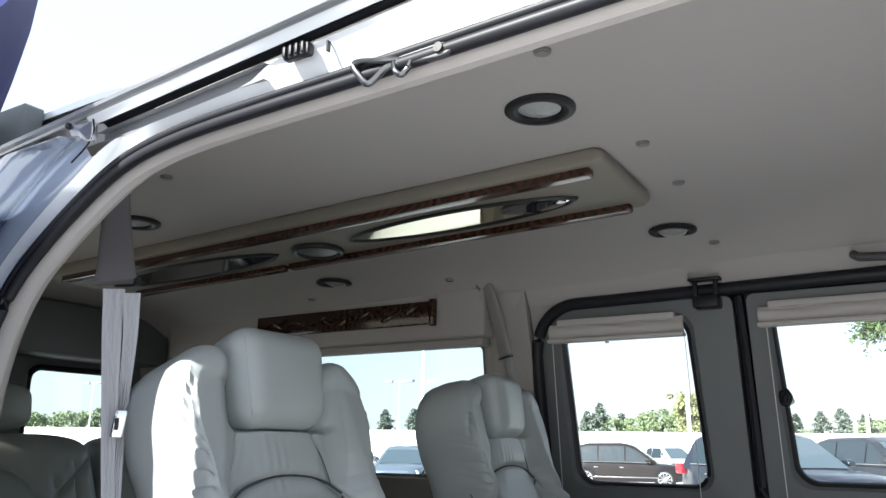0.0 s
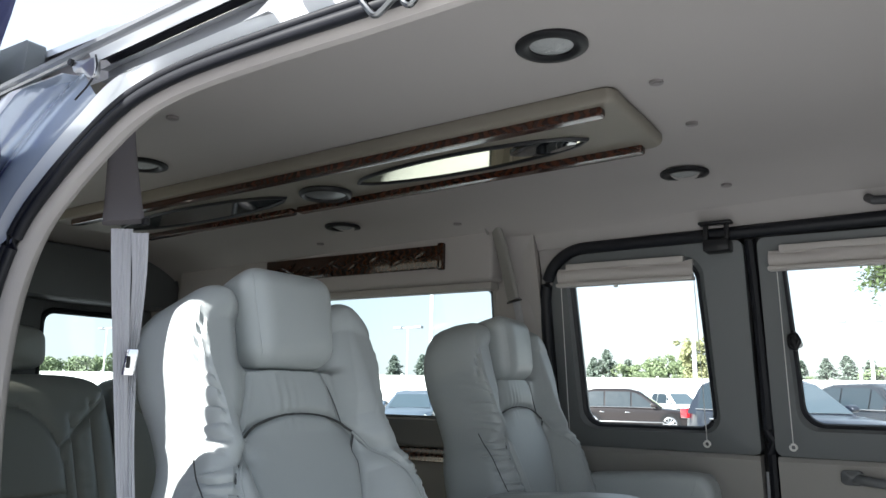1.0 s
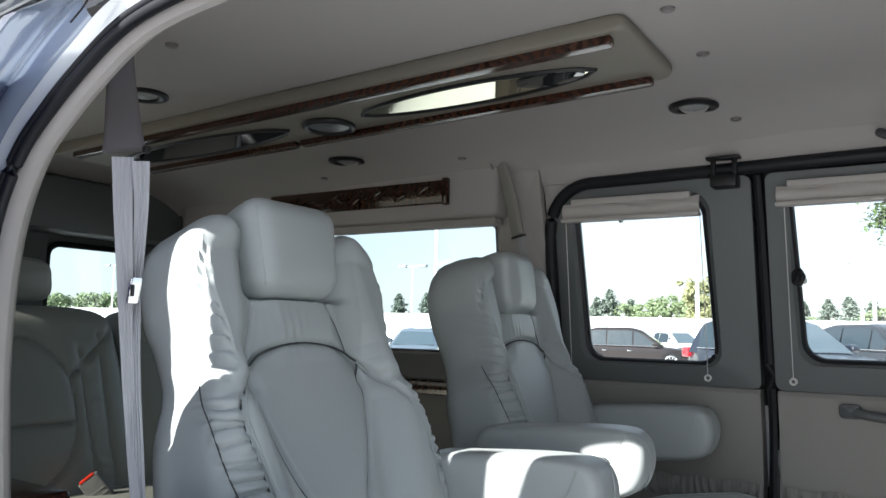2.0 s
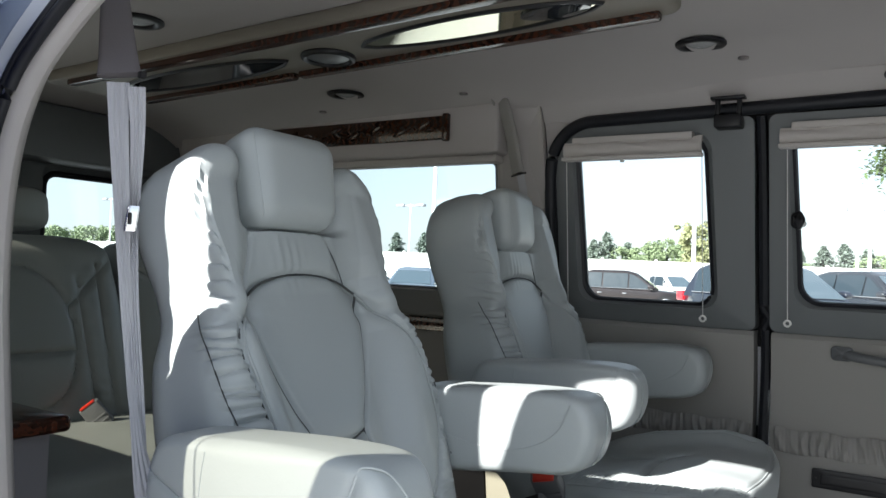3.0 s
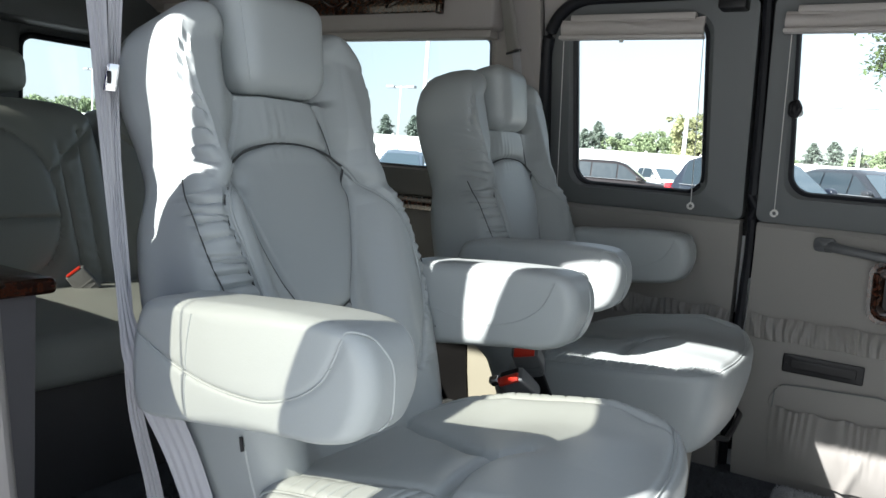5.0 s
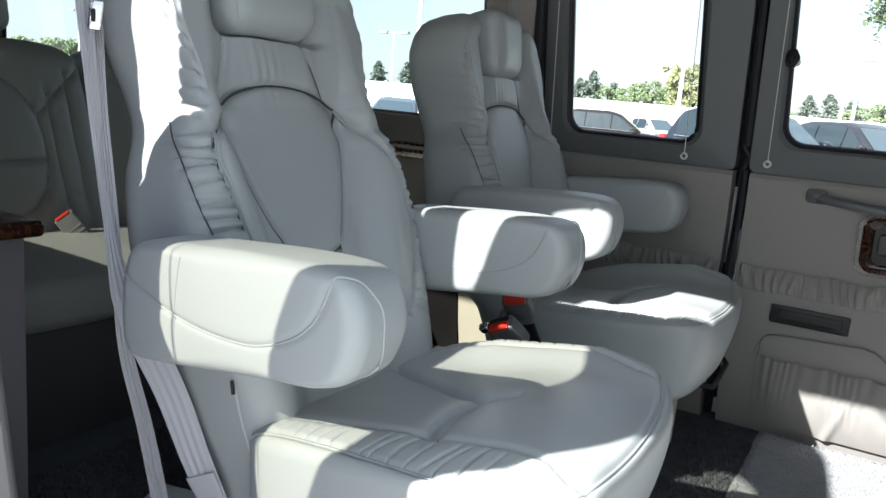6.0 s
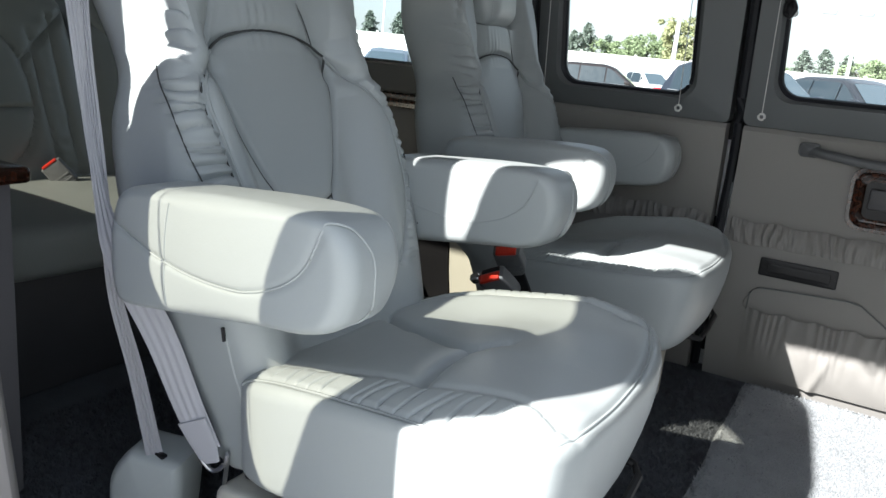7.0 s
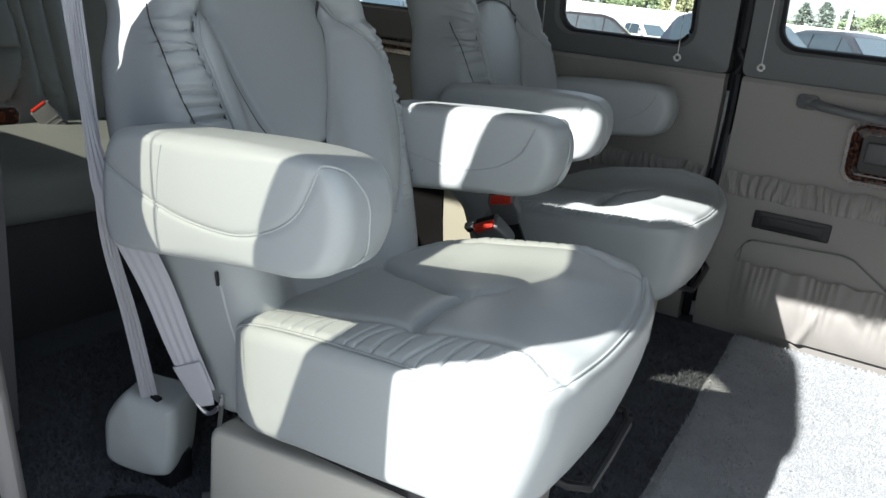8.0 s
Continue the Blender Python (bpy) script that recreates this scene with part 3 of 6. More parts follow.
def jamb_face():
    """Painted face from the seal up to the gutter, or to the recess; it turns into the pillar's own profile."""
    bm = bmesh.new()
    low = [(0.010, 0.690), (0.022, 0.684), (0.034, 0.678), (0.046, 0.672)]
    rows = []
    for k in range(len(fine)):
        x = fine[k][0]
        f = min(1.0, max(0.0, (x + 1.03) / 0.14))
        f = f * f * (3 - 2 * f)
        g = min(1.0, max(0.0, (x + 0.685) / 0.045))
        top = (1.353 + 0.068 * (x + 0.837)) * (1 - g) + (rail_z(x) - 0.0205) * g
        base = Vector(along_edge(k, 0.010, 0.690))
        row = []
        for j, (m, w) in enumerate(low):
            head = base.lerp(Vector((base.x, 0.667, top)), j / 3)
            row.append(bm.verts.new(Vector(along_edge(k, m, w)).lerp(head, f)))
        rows.append(row)
    for a, b in zip(rows, rows[1:]):
        for j in range(3):
            bm.faces.new((a[j], a[j + 1], b[j + 1], b[j]))
    return bm


part("jamb", jamb_face(), PAINT, doorway, "painted inner jamb")
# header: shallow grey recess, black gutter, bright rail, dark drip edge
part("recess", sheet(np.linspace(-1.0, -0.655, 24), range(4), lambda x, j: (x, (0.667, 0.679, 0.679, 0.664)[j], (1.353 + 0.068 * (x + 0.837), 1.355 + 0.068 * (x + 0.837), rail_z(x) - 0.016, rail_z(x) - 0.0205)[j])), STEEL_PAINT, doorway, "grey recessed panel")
part("gutter", rail_strip([(-0.0205, 0.6635), (-0.012, 0.672), (-0.008, 0.664), (-0.0145, 0.652)], -0.985, 0.75), RUBBER, doorway, "black rain gutter")
part("outer_rail", rail_strip([(-0.0145, 0.652), (-0.010, 0.649), (-0.004, 0.647), (-0.001, 0.645)], -1.0, 0.75), PAINT, doorway, "painted roof rail")
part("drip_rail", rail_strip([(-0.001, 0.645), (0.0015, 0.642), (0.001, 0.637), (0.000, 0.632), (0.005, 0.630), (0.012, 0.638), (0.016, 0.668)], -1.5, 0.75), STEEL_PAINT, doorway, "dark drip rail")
behind = edge_strip([(0.004, 0.700), (0.05, 0.705), (0.26, 0.708)], -9, HEAD + 0.06)
for v in behind.verts:
    v.co.z = min(v.co.z, 1.36 + 0.07 * (v.co.x + 1.2))
part("inner_flange", behind, PILLAR_PLASTIC, doorway, "grey trim on the back of the pillar")
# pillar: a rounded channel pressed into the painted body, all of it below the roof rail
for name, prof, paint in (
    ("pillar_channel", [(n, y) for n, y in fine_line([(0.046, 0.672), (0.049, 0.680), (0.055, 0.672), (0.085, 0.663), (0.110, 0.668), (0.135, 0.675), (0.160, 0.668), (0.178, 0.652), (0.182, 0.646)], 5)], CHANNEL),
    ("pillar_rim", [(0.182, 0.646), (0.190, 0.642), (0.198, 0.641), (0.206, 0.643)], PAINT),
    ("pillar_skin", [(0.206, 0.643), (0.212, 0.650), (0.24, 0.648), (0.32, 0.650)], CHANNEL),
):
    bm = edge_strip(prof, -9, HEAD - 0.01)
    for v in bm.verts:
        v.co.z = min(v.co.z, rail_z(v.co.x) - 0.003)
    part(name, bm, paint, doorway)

# rear near-side panel with a privacy window
wall_near = thing("wall_near", "rear side panel with dark privacy window", "wall", kind="structure")
ny = lambda x, z, d: (x, 0.66 + near_lean(z) - near_lean(1.33) - d, z)
part("inner_panel", ring_panel(rounded_rect(-2.86, -1.165, -0.05, 1.44, 0.01), rounded_rect(-2.40, -1.46, 0.80, 1.38, 0.05), ny, 0.03, 0.01), TRIM_PLASTIC, wall_near)
part("outer_panel", ring_panel(rounded_rect(-2.95, -1.19, -0.35, 1.46, 0.01), rounded_rect(-2.40, -1.46, 0.80, 1.38, 0.05), lambda x, z, d: (x, ny(x, z, 0)[1] - 0.06 - d, z), 0.012, 0.004), PAINT, wall_near)
pane = bmesh.new()
pane.faces.new([pane.verts.new(ny(x, z, 0.045)) for x, z in rounded_rect(-2.40, -1.46, 0.80, 1.38, 0.05)])
part("pane", pane, PRIVACY, wall_near, smooth=False)
sill = part("door_sill", box(-1.10, 0.9, 0.54, 0.64, -0.16, -0.002, 0.012), BLACK)
tagged(sill, "black ribbed step at the doorway", "sill", kind="structure")
cab_near = part("wall_cab_near", box(0.40, 1.6, 0.56, 0.66, -0.1, 1.42, 0.01), PAINT)
tagged(cab_near, "painted cab side in front of the doorway", "wall", kind="structure")

# the open door leaf, swung out square to the body
open_door = thing("open_side_door", "opened dark blue side door with tinted window", "door")
HINGE, SWING = Vector((-1.06, 0.45, 0)), Vector((0.874, -0.485, 0))
INWARD = Vector((0.485, 0.874, 0))


def leaf_point(u, z, d=0.0):
    return HINGE + SWING * u + INWARD * (0.125 * max(0.0, (z - 0.7) / 0.64) ** 1.4 - d) + Vector((0, 0, z))


# upper outline and window hole are shaped to cast the wanted sun patches inside
leaf_outer = smooth_outline([(0.0, -0.28), (0.0, 0.2), (0.025, 0.80), (0.072, 0.94), (0.062, 0.99), (0.074, 1.045), (0.160, 1.083), (0.190, 1.125), (0.200, 1.180), (0.214, 1.240), (0.254, 1.292), (0.300, 1.328), (0.334, 1.342), (0.385, 1.338), (0.46, 1.272), (0.537, 1.19), (0.618, 1.10), (0.636, 1.065), (0.640, 1.01), (0.605, 0.91), (0.535, 0.85), (0.525, 0.78), (0.525, 0.2), (0.52, -0.28), (0.26, -0.30)], 60)
leaf_hole = smooth_outline([(0.247, 0.80), (0.243, 0.90), (0.245, 1.0), (0.258, 1.10), (0.30, 1.16), (0.40, 1.150), (0.462, 1.105), (0.476, 1.04), (0.444, 0.955), (0.424, 0.88), (0.416, 0.81), (0.398, 0.766), (0.382, 0.715), (0.365, 0.66), (0.350, 0.61), (0.335, 0.594), (0.310, 0.597), (0.284, 0.635), (0.275, 0.69), (0.276, 0.757), (0.262, 0.778)], 60)


def by_angle(loop, c=(0.33, 0.88)):
    """Points of a loop at even angles round c, so that two loops pair up."""
    a = np.arctan2(loop[:, 1] - c[1], loop[:, 0] - c[0])
    o = np.argsort(a)
    a, q = a[o], loop[o]
    at = np.linspace(-math.pi, math.pi, 96, endpoint=False)
    return [(np.interp(t, a, q[:, 0], period=2 * math.pi), np.interp(t, a, q[:, 1], period=2 * math.pi)) for t in at]


hole = by_angle(leaf_hole)
part("door_frame", ring_panel(by_angle(leaf_outer), hole, leaf_point, 0.05, 0.02), PAINT_BLUE, open_door)
pane = bmesh.new()
pane.faces.new([pane.verts.new(leaf_point(u, z, 0.03)) for u, z in hole])
part("pane", pane, PRIVACY, open_door, "tinted glass", smooth=False)
# added sun blocker, out of view: keeps the rear of the backrest shaded
flange = bmesh.new()
for u, z in ((-0.20, -0.25), (0.026, -0.25), (0.026, 0.80), (0.060, 0.93), (0.030, 0.975), (-0.010, 1.015), (-0.016, 1.05), (-0.016, 1.20), (-0.010, 1.22), (-0.010, 1.24), (-0.20, 1.24)):
    flange.verts.new(leaf_point(u, z, 0.0))
flange.verts.ensure_lookup_table()
front = flange.faces.new(flange.verts[:])
back = bmesh.ops.extrude_face_region(flange, geom=[front])
bmesh.ops.translate(flange, vec=INWARD * -0.03, verts=[v for v in back["geom"] if isinstance(v, bmesh.types.BMVert)])
part("hinge_flange", flange, PAINT_BLUE, open_door, "added unseen plate by the hinges that shades the chair back")
# second added blocker, out of view: shades upper belt, sleeve and headrest
plate = bmesh.new()
for x, y, z in ((-1.25, 0.46, 1.20), (-1.10, 0.44, 1.26), (-1.06, 0.41, 1.315), (-0.985, 0.40, 1.33), (-0.97, 0.39, 1.50), (-1.02, 0.40, 1.62), (-1.25, 0.44, 1.62)):
    plate.verts.new((x, y, z))
plate.verts.ensure_lookup_table()
front = plate.faces.new(plate.verts[:])
back = bmesh.ops.extrude_face_region(plate, geom=[front])
bmesh.ops.translate(plate, vec=(0, -0.03, 0), verts=[v for v in back["geom"] if isinstance(v, bmesh.types.BMVert)])
# added bar, out of view, cutting the sunbeam on the inner armrest
part("frame_post", box(-0.998, -0.924, 0.385, 0.415, 1.10, 1.27, 0.006), PAINT_BLUE, open_door, "added unseen post that narrows the sunbeam on the inner armrest")
part("upper_flange", plate, PAINT_BLUE, open_door, "added unseen plate that shades the belt sleeve and headrest")
for z in (0.15, 0.95):
    part("hinge", tube([(-1.16, 0.56, z), (-1.10, 0.49, z), tuple(leaf_point(0.02, z, 0.03))], 0.018, 8), PAINT, open_door, "painted steel hinge")

# the van's underside and wheels
under_body = part("underbody", box(-2.80, 1.55, 0.66, 2.30, -0.40, -0.105, 0.03), BLACK)
tagged(under_body, "black underside of the van body", "underbody", kind="structure")
for x in (-2.0, 1.15):
    for y in (0.78, 2.16):
        bm = bmesh.new()
        bmesh.ops.create_cone(bm, segments=32, radius1=0.36, radius2=0.36, depth=0.22, cap_ends=True, matrix=Matrix.Translation((x, y, -0.36)) @ Matrix.Rotation(radians(90), 4, "X"))
        bmesh.ops.bevel(bm, geom=[e for e in bm.edges if e.calc_face_angle(0) > 1], offset=0.04, segments=2, affect="EDGES")
        tagged(part("van_wheel", bm, RUBBER), "black tyre of the van", "wheel", "van wheels", kind="structure")


# ---- captain's chairs ----
def mirror(line):
    return [(-y, z) for y, z in line]


LEAN = 0.366


def back_point(y, z, d, x0=-0.16):
    """On the seat back: y across, z height, d forward of its rear plane."""
    n = Vector((1, 0, LEAN)).normalized()
    return Vector((x0 - LEAN * (z - 0.44), y, z)) + n * (d - 0.205)


def slits(u, v, places, width, depth):
    """Sharp pleats across a strip at uneven places, each fading along v."""
    g = np.zeros_like(u)
    for k, c in enumerate(places):
        d = u - c - 0.0035 * np.sin(v * 55 + k * 1.7)
        w = width * (0.75 + 0.5 * ((k * 37) % 11) / 11)
        g = np.maximum(g, depth * (0.5 + 0.5 * ((k * 53) % 13) / 13) * np.exp(-np.abs(d / w) ** 1.4))
    return g


def build_chair():
    chair = thing("captain_chair", "grey leather captain's chair on a beige pedestal", "seat", "captain's chairs")
    rng = random.Random(3)
    # backrest: shoulders, slight neck, wide bolsters
    right = [(0.0, 0.25), (0.11, 0.25), (0.180, 0.27), (0.204, 0.36), (0.232, 0.46), (0.254, 0.58), (0.256, 0.67), (0.240, 0.765), (0.208, 0.835), (0.205, 0.90), (0.216, 0.97), (0.205, 1.035), (0.155, 1.068), (0.10, 1.05), (0.05, 1.03)]
    out = smooth_outline(right + [(0.0, 1.025)] + mirror(right[:0:-1]), 1000)
    side = [(0.130, 0.840), (0.129, 0.79), (0.108, 0.72), (0.085, 0.665), (0.062, 0.618), (0.078, 0.565), (0.10, 0.48)]
    arch = [(-0.130, 0.838), (-0.10, 0.857), (-0.05, 0.869), (0, 0.872), (0.05, 0.868), (0.10, 0.856), (0.130, 0.840)]
    bol = [(0.130, 0.840), (0.152, 0.814), (0.184, 0.766), (0.205, 0.73), (0.214, 0.69), (0.215, 0.63), (0.205, 0.585), (0.181, 0.546), (0.155, 0.49)]
    bol_near = [(-0.130, 0.838), (-0.160, 0.808), (-0.196, 0.783), (-0.206, 0.748), (-0.198, 0.703), (-0.188, 0.657), (-0.178, 0.61), (-0.165, 0.56), (-0.15, 0.50)]
    gap = [(0.130, 0.812), (0.165, 0.806), (0.200, 0.800), (0.225, 0.796)]
    neck = [(0.106, 0.852), (0.096, 0.876), (0.080, 0.908), (0.056, 0.940)]
    neck_near = [(-0.128, 0.848), (-0.120, 0.885), (-0.108, 0.930)]
    lum = [(-0.062, 0.618), (-0.03, 0.609), (0, 0.607), (0.03, 0.609), (0.062, 0.618)]
    lines = [fine_line(q) for q in [side, mirror(side), arch, bol, bol_near, lum, neck, neck_near]]
    seams = groove_map(lines, 0.0045, 0.009)
    waist = groove_map([gap, mirror(gap)], 0.016, 0.012)
    far_seam, near_seam = np.array(bol[::-1]), np.array(bol_near[::-1])
    folds_b = [0.46 + 0.0165 * k + rng.uniform(-0.006, 0.006) for k in range(22)]
    folds_s = [0.815 + 0.024 * k + rng.uniform(-0.006, 0.006) for k in range(8)]

    def relief(p, h):
        """Ruched strip from the bolster seam round to the flank, and folds beside the shoulder seam."""
        y, z = np.abs(p[:, 0]), p[:, 1]
        lo = np.where(p[:, 0] > 0, np.interp(z, far_seam[:, 1], far_seam[:, 0], left=9, right=9), np.interp(z, near_seam[:, 1], -near_seam[:, 0], left=9, right=9))
        end = np.interp(z, (0.50, 0.58, 0.643, 0.689, 0.746, 0.79), (0.20, 0.20, 0.191, 0.177, 0.16, 0.12))
        strip = np.clip((y - lo) / 0.005, 0, 1) * np.clip((h - end) / 0.005, 0, 1) * np.clip((z - 0.47) / 0.02, 0, 1) * np.clip((0.80 - z) / 0.01, 0, 1)
        g = strip * (slits(z - 0.12 * (0.205 - h), h, folds_b, 0.0030, 0.0105) * np.where(p[:, 0] > 0, 0.6, 1.0) - 0.0035 + 0.0012 * np.sin(z * 300 + 2.2 * np.sin(z * 47) + 60 * h))
        sh = np.clip((y - 0.172) / 0.02, 0, 1) * np.clip((h - 0.10) / 0.03, 0, 1) * np.clip((z - 0.805) / 0.02, 0, 1) * np.clip((0.97 - z) / 0.06, 0, 1) * np.clip((0.188 - h) / 0.006, 0, 1)
        g = g + sh * slits(z + 0.35 * (h - 0.17), h, folds_s, 0.0055, 0.0125)
        # shoulder seam just inside the edge: the panel in front of it lies lower
        top = np.clip((y - 0.06) / 0.08, 0, 1) * np.clip((z - 0.815) / 0.05, 0, 1) * np.clip((1.05 - z) / 0.04, 0, 1)
        arc = np.clip((h - 0.145) / 0.06, 0.05, 1)
        g = g + top * np.clip(0.06 - 0.037 / arc, 0, 1)
        top = top * np.clip((y - 0.15) / 0.015, 0, 1)
        g = g + top * 0.006 * np.exp(-(((h - 0.183) / 0.0028) ** 2))
        line = 0.160 + (z - 0.934) * 0.32
        return g + top * np.clip((z - 0.925) / 0.02, 0, 1) * np.clip((1.015 - z) / 0.02, 0, 1) * 0.013 * np.exp(-(((h - line) / 0.0042) ** 2))

    def press(p):
        y, z = np.abs(p[:, 0]), p[:, 1]
        g = seams(p) + waist(p)
        nk = np.exp(-(((p[:, 0] + 0.035) / 0.03) ** 2) - ((z - 0.885) / 0.03) ** 2)
        g = g + nk * 0.0013 * np.sin(p[:, 0] * 330 + z * 40)
        # the centre lies back between bolsters that stand forward
        wc = np.interp(z, (0.30, 0.44, 0.57, 0.66, 0.77, 0.84, 0.90, 0.98, 1.03), (0.12, 0.12, 0.10, 0.115, 0.135, 0.13, 0.11, 0.10, 0.09))
        rise = np.clip((y - wc + 0.015) / 0.075, 0, 1)
        g = g + np.interp(z, (0.40, 0.55, 0.84, 0.90, 1.0), (0.03, 0.055, 0.055, 0.045, 0.03)) * (1 - rise * rise * (3 - 2 * rise))
        g = g - 0.010 * np.exp(-(((y - 0.0) / 0.09) ** 2) - ((z - 0.60) / 0.10) ** 2)
        # hollow behind the headrest
        g = g + 0.038 * np.exp(-((y / np.where(p[:, 0] < 0, 0.122, 0.108)) ** 6)) * np.clip((z - 0.935) / 0.014, 0, 1)
        return g

    backrest = part("backrest", puffy(out, 0.205, 0.060, back_point, dome=0.004, rings=100, press=press, back_rings=5, back_dome=0.02, relief=relief, round_n=14, side_n=7), LEATHER, chair)
    hb = pad_height(out, 0.205, 0.060, 0.004, press)
    for line in (bol, bol_near):
        off = [(y * 0.98, z) for y, z in line]
        part("piping", seam_on(hb, off, back_point, 0.0024, 0.0022), LEATHER, backrest)
        part("seam", seam_on(hb, line, back_point, 0.0016, 0.0004), LEATHER_DARK, backrest)
    for line in (arch, side, mirror(side), lum):
        part("seam", seam_on(hb, line, back_point, 0.0021, 0.0006), LEATHER_DARK, backrest)
    part("seam", seam_on(hb, neck, back_point, 0.0009, 0.0001), LEATHER_DARK, backrest)
    flank = [(-0.366, 0.2195, 0.792), (-0.340, 0.2350, 0.770), (-0.314, 0.2430, 0.746), (-0.277, 0.2435, 0.689), (-0.247, 0.2390, 0.643), (-0.226, 0.2345, 0.59), (-0.206, 0.2275, 0.54)]
    for s in (-1, 1):
        part("flank_seam", tube([(x, s * (y + 0.0002), z) for x, y, z in fine_line(flank)], 0.0011, 6), LEATHER_DARK, backrest)
    part("zip", tube([(-0.215, -0.2365, 0.462), (-0.213, -0.2350, 0.443)], 0.0028, 6), BLACK, backrest, "black zip pull")
    part("zip_seam", tube([(-0.213, -0.2330, 0.45), (-0.208, -0.2185, 0.39), (-0.20, -0.2020, 0.33), (-0.19, -0.186, 0.27)], 0.0020, 5), LEATHER, backrest)
    # headrest, tipped a little forward
    def hr_point(y, v, d):
        q = Matrix.Rotation(radians(-10), 3, "Y") @ Vector((d - 0.115, 0, v))
        return Vector((-0.378 + q.x, y - 0.013, 1.023 + q.z))

    head = part("headrest", rounded_block(0.100, 0.083, 0.135, 0.038, 32, lambda y, v, d: hr_point(y * (1 + 0.75 * v) * (1 - 0.28 * (1 - d / 0.135) ** 2) - 0.003, v * (1 - 0.25 * (1 - d / 0.135) ** 2 * (v > 0)) - 0.0125, d - 0.010 + 0.011 * (1 - (y / 0.100) ** 2) * (1 - (v / 0.083) ** 2) * min(1.0, max(0.0, d / 0.125 - 0.2) ** 2))), LEATHER, chair)
    for s in (-1, 1):
        skin = [block_skin(Vector((0.100, v, 0.0675)), Vector((0.062, 0.045, 0.0295)), 0.0382) for v in np.linspace(-0.083, 0.083, 30)]
        part("piping", tube([hr_point(s * p.x * (1 + 0.75 * p.y) - 0.003, p.y - 0.0125, p.z + 0.0575) for p in skin], 0.0014, 6), LEATHER, head)
    for s in (-0.05, 0.05):
        part("post", tube([(-0.42, s, 0.90), (-0.425, s, 0.98)], 0.006, 8), CHROME, chair, "chrome headrest post")
    # cushion
    half = [(-0.20, 0.0), (-0.205, 0.12), (-0.205, 0.195), (-0.15, 0.226), (-0.05, 0.232), (0.06, 0.238), (0.14, 0.240), (0.210, 0.230), (0.256, 0.197), (0.283, 0.13), (0.294, 0.06)]
    square = [(x, -y) for x, y in half[1:7]] + [(0.215, -0.240), (0.262, -0.226), (0.283, -0.18), (0.291, -0.12), (0.295, -0.06)]
    plan = smooth_outline(half + [(0.296, 0.0)] + square[::-1], 1400)
    inner = [(-0.17, 0.150), (-0.08, 0.158), (0.03, 0.158), (0.10, 0.160), (0.17, 0.160), (0.215, 0.152)]
    outer = [(-0.19, 0.212), (-0.10, 0.216), (0.0, 0.219), (0.09, 0.222), (0.15, 0.222), (0.20, 0.214), (0.240, 0.188)]
    inner_near = [(-0.17, -0.176), (-0.08, -0.180), (0.03, -0.162), (0.10, -0.160), (0.17, -0.158), (0.215, -0.162), (0.25, -0.185)]
    outer_near = [(-0.19, -0.210), (-0.10, -0.215), (0.0, -0.219), (0.09, -0.223), (0.15, -0.226), (0.20, -0.227), (0.240, -0.221), (0.262, -0.204)]
    front = [(0.240, 0.188), (0.262, 0.13), (0.277, 0.06), (0.283, 0.0), (0.284, -0.06), (0.281, -0.12), (0.275, -0.17), (0.262, -0.204)]
    creases = [[(-0.17, 0.095), (-0.10, 0.050), (-0.06, 0.035), (-0.01, 0.002), (0.03, -0.026), (0.066, -0.034)], [(0.060, -0.155), (0.052, -0.10), (0.058, -0.055), (0.078, -0.022), (0.10, 0.0)]]
    c_lines = [fine_line(q) for q in (inner, outer_near, front)]
    cseam = groove_map(c_lines, 0.0045, 0.006)
    cfold = groove_map([fine_line(q) for q in creases], 0.008, 0.013)
    ix, iy = np.array([p[0] for p in inner]), np.array([p[1] for p in inner])
    ox, oy = np.array([p[0] for p in outer]), np.array([p[1] for p in outer])
    nx, ny_in = np.array([p[0] for p in inner_near]), np.array([-p[1] for p in inner_near])
    mx, ny_out = np.array([p[0] for p in outer_near]), np.array([-p[1] for p in outer_near])

    def band(x, y):
        """How far across the pleated band along a side, from its inner to its outer seam."""
        lo = np.where(y > 0, np.interp(x, ix, iy), np.interp(x, nx, ny_in))
        hi = np.where(y > 0, np.interp(x, ox, oy), np.interp(x, mx, ny_out))
        return lo, hi, np.clip((np.abs(y) - lo) / np.maximum(hi - lo, 1e-3), 0, 1)

    folds_c = [-0.13 + 0.0225 * k + rng.uniform(-0.003, 0.003) for k in range(18)]

    def crelief(p, h):
        """Short pleats in the band along both sides."""
        x, y = p[:, 0], np.abs(p[:, 1])
        lo, hi, m = band(x, p[:, 1])
        end = np.where(p[:, 1] > 0, 0.215, 0.268)
        strip = np.clip(m * 3.5, 0, 1) * np.clip((hi - np.where(p[:, 1] > 0, 0.022, 0.0) - y) / 0.012, 0, 1) * np.clip((x + 0.16) / 0.03, 0, 1) * np.clip((end - x) / 0.04, 0, 1) * (h > 0.15)
        return strip * np.where(p[:, 1] > 0, 0.32, 1.0) * slits(x + 0.45 * (y - 0.18) - 3.0 * (y - 0.19) ** 2, y, folds_c, 0.0016, 0.0075)

    def cpress(p):
        x, y = p[:, 0], np.abs(p[:, 1])
        g = cseam(p) + cfold(p)
        lo, hi, m = band(x, p[:, 1])
        g = g - np.where(p[:, 1] > 0, 0.014, 0.006) * np.exp(-(((y - 0.165) / 0.050) ** 2)) * np.clip((x + 0.2) / 0.1, 0, 1)
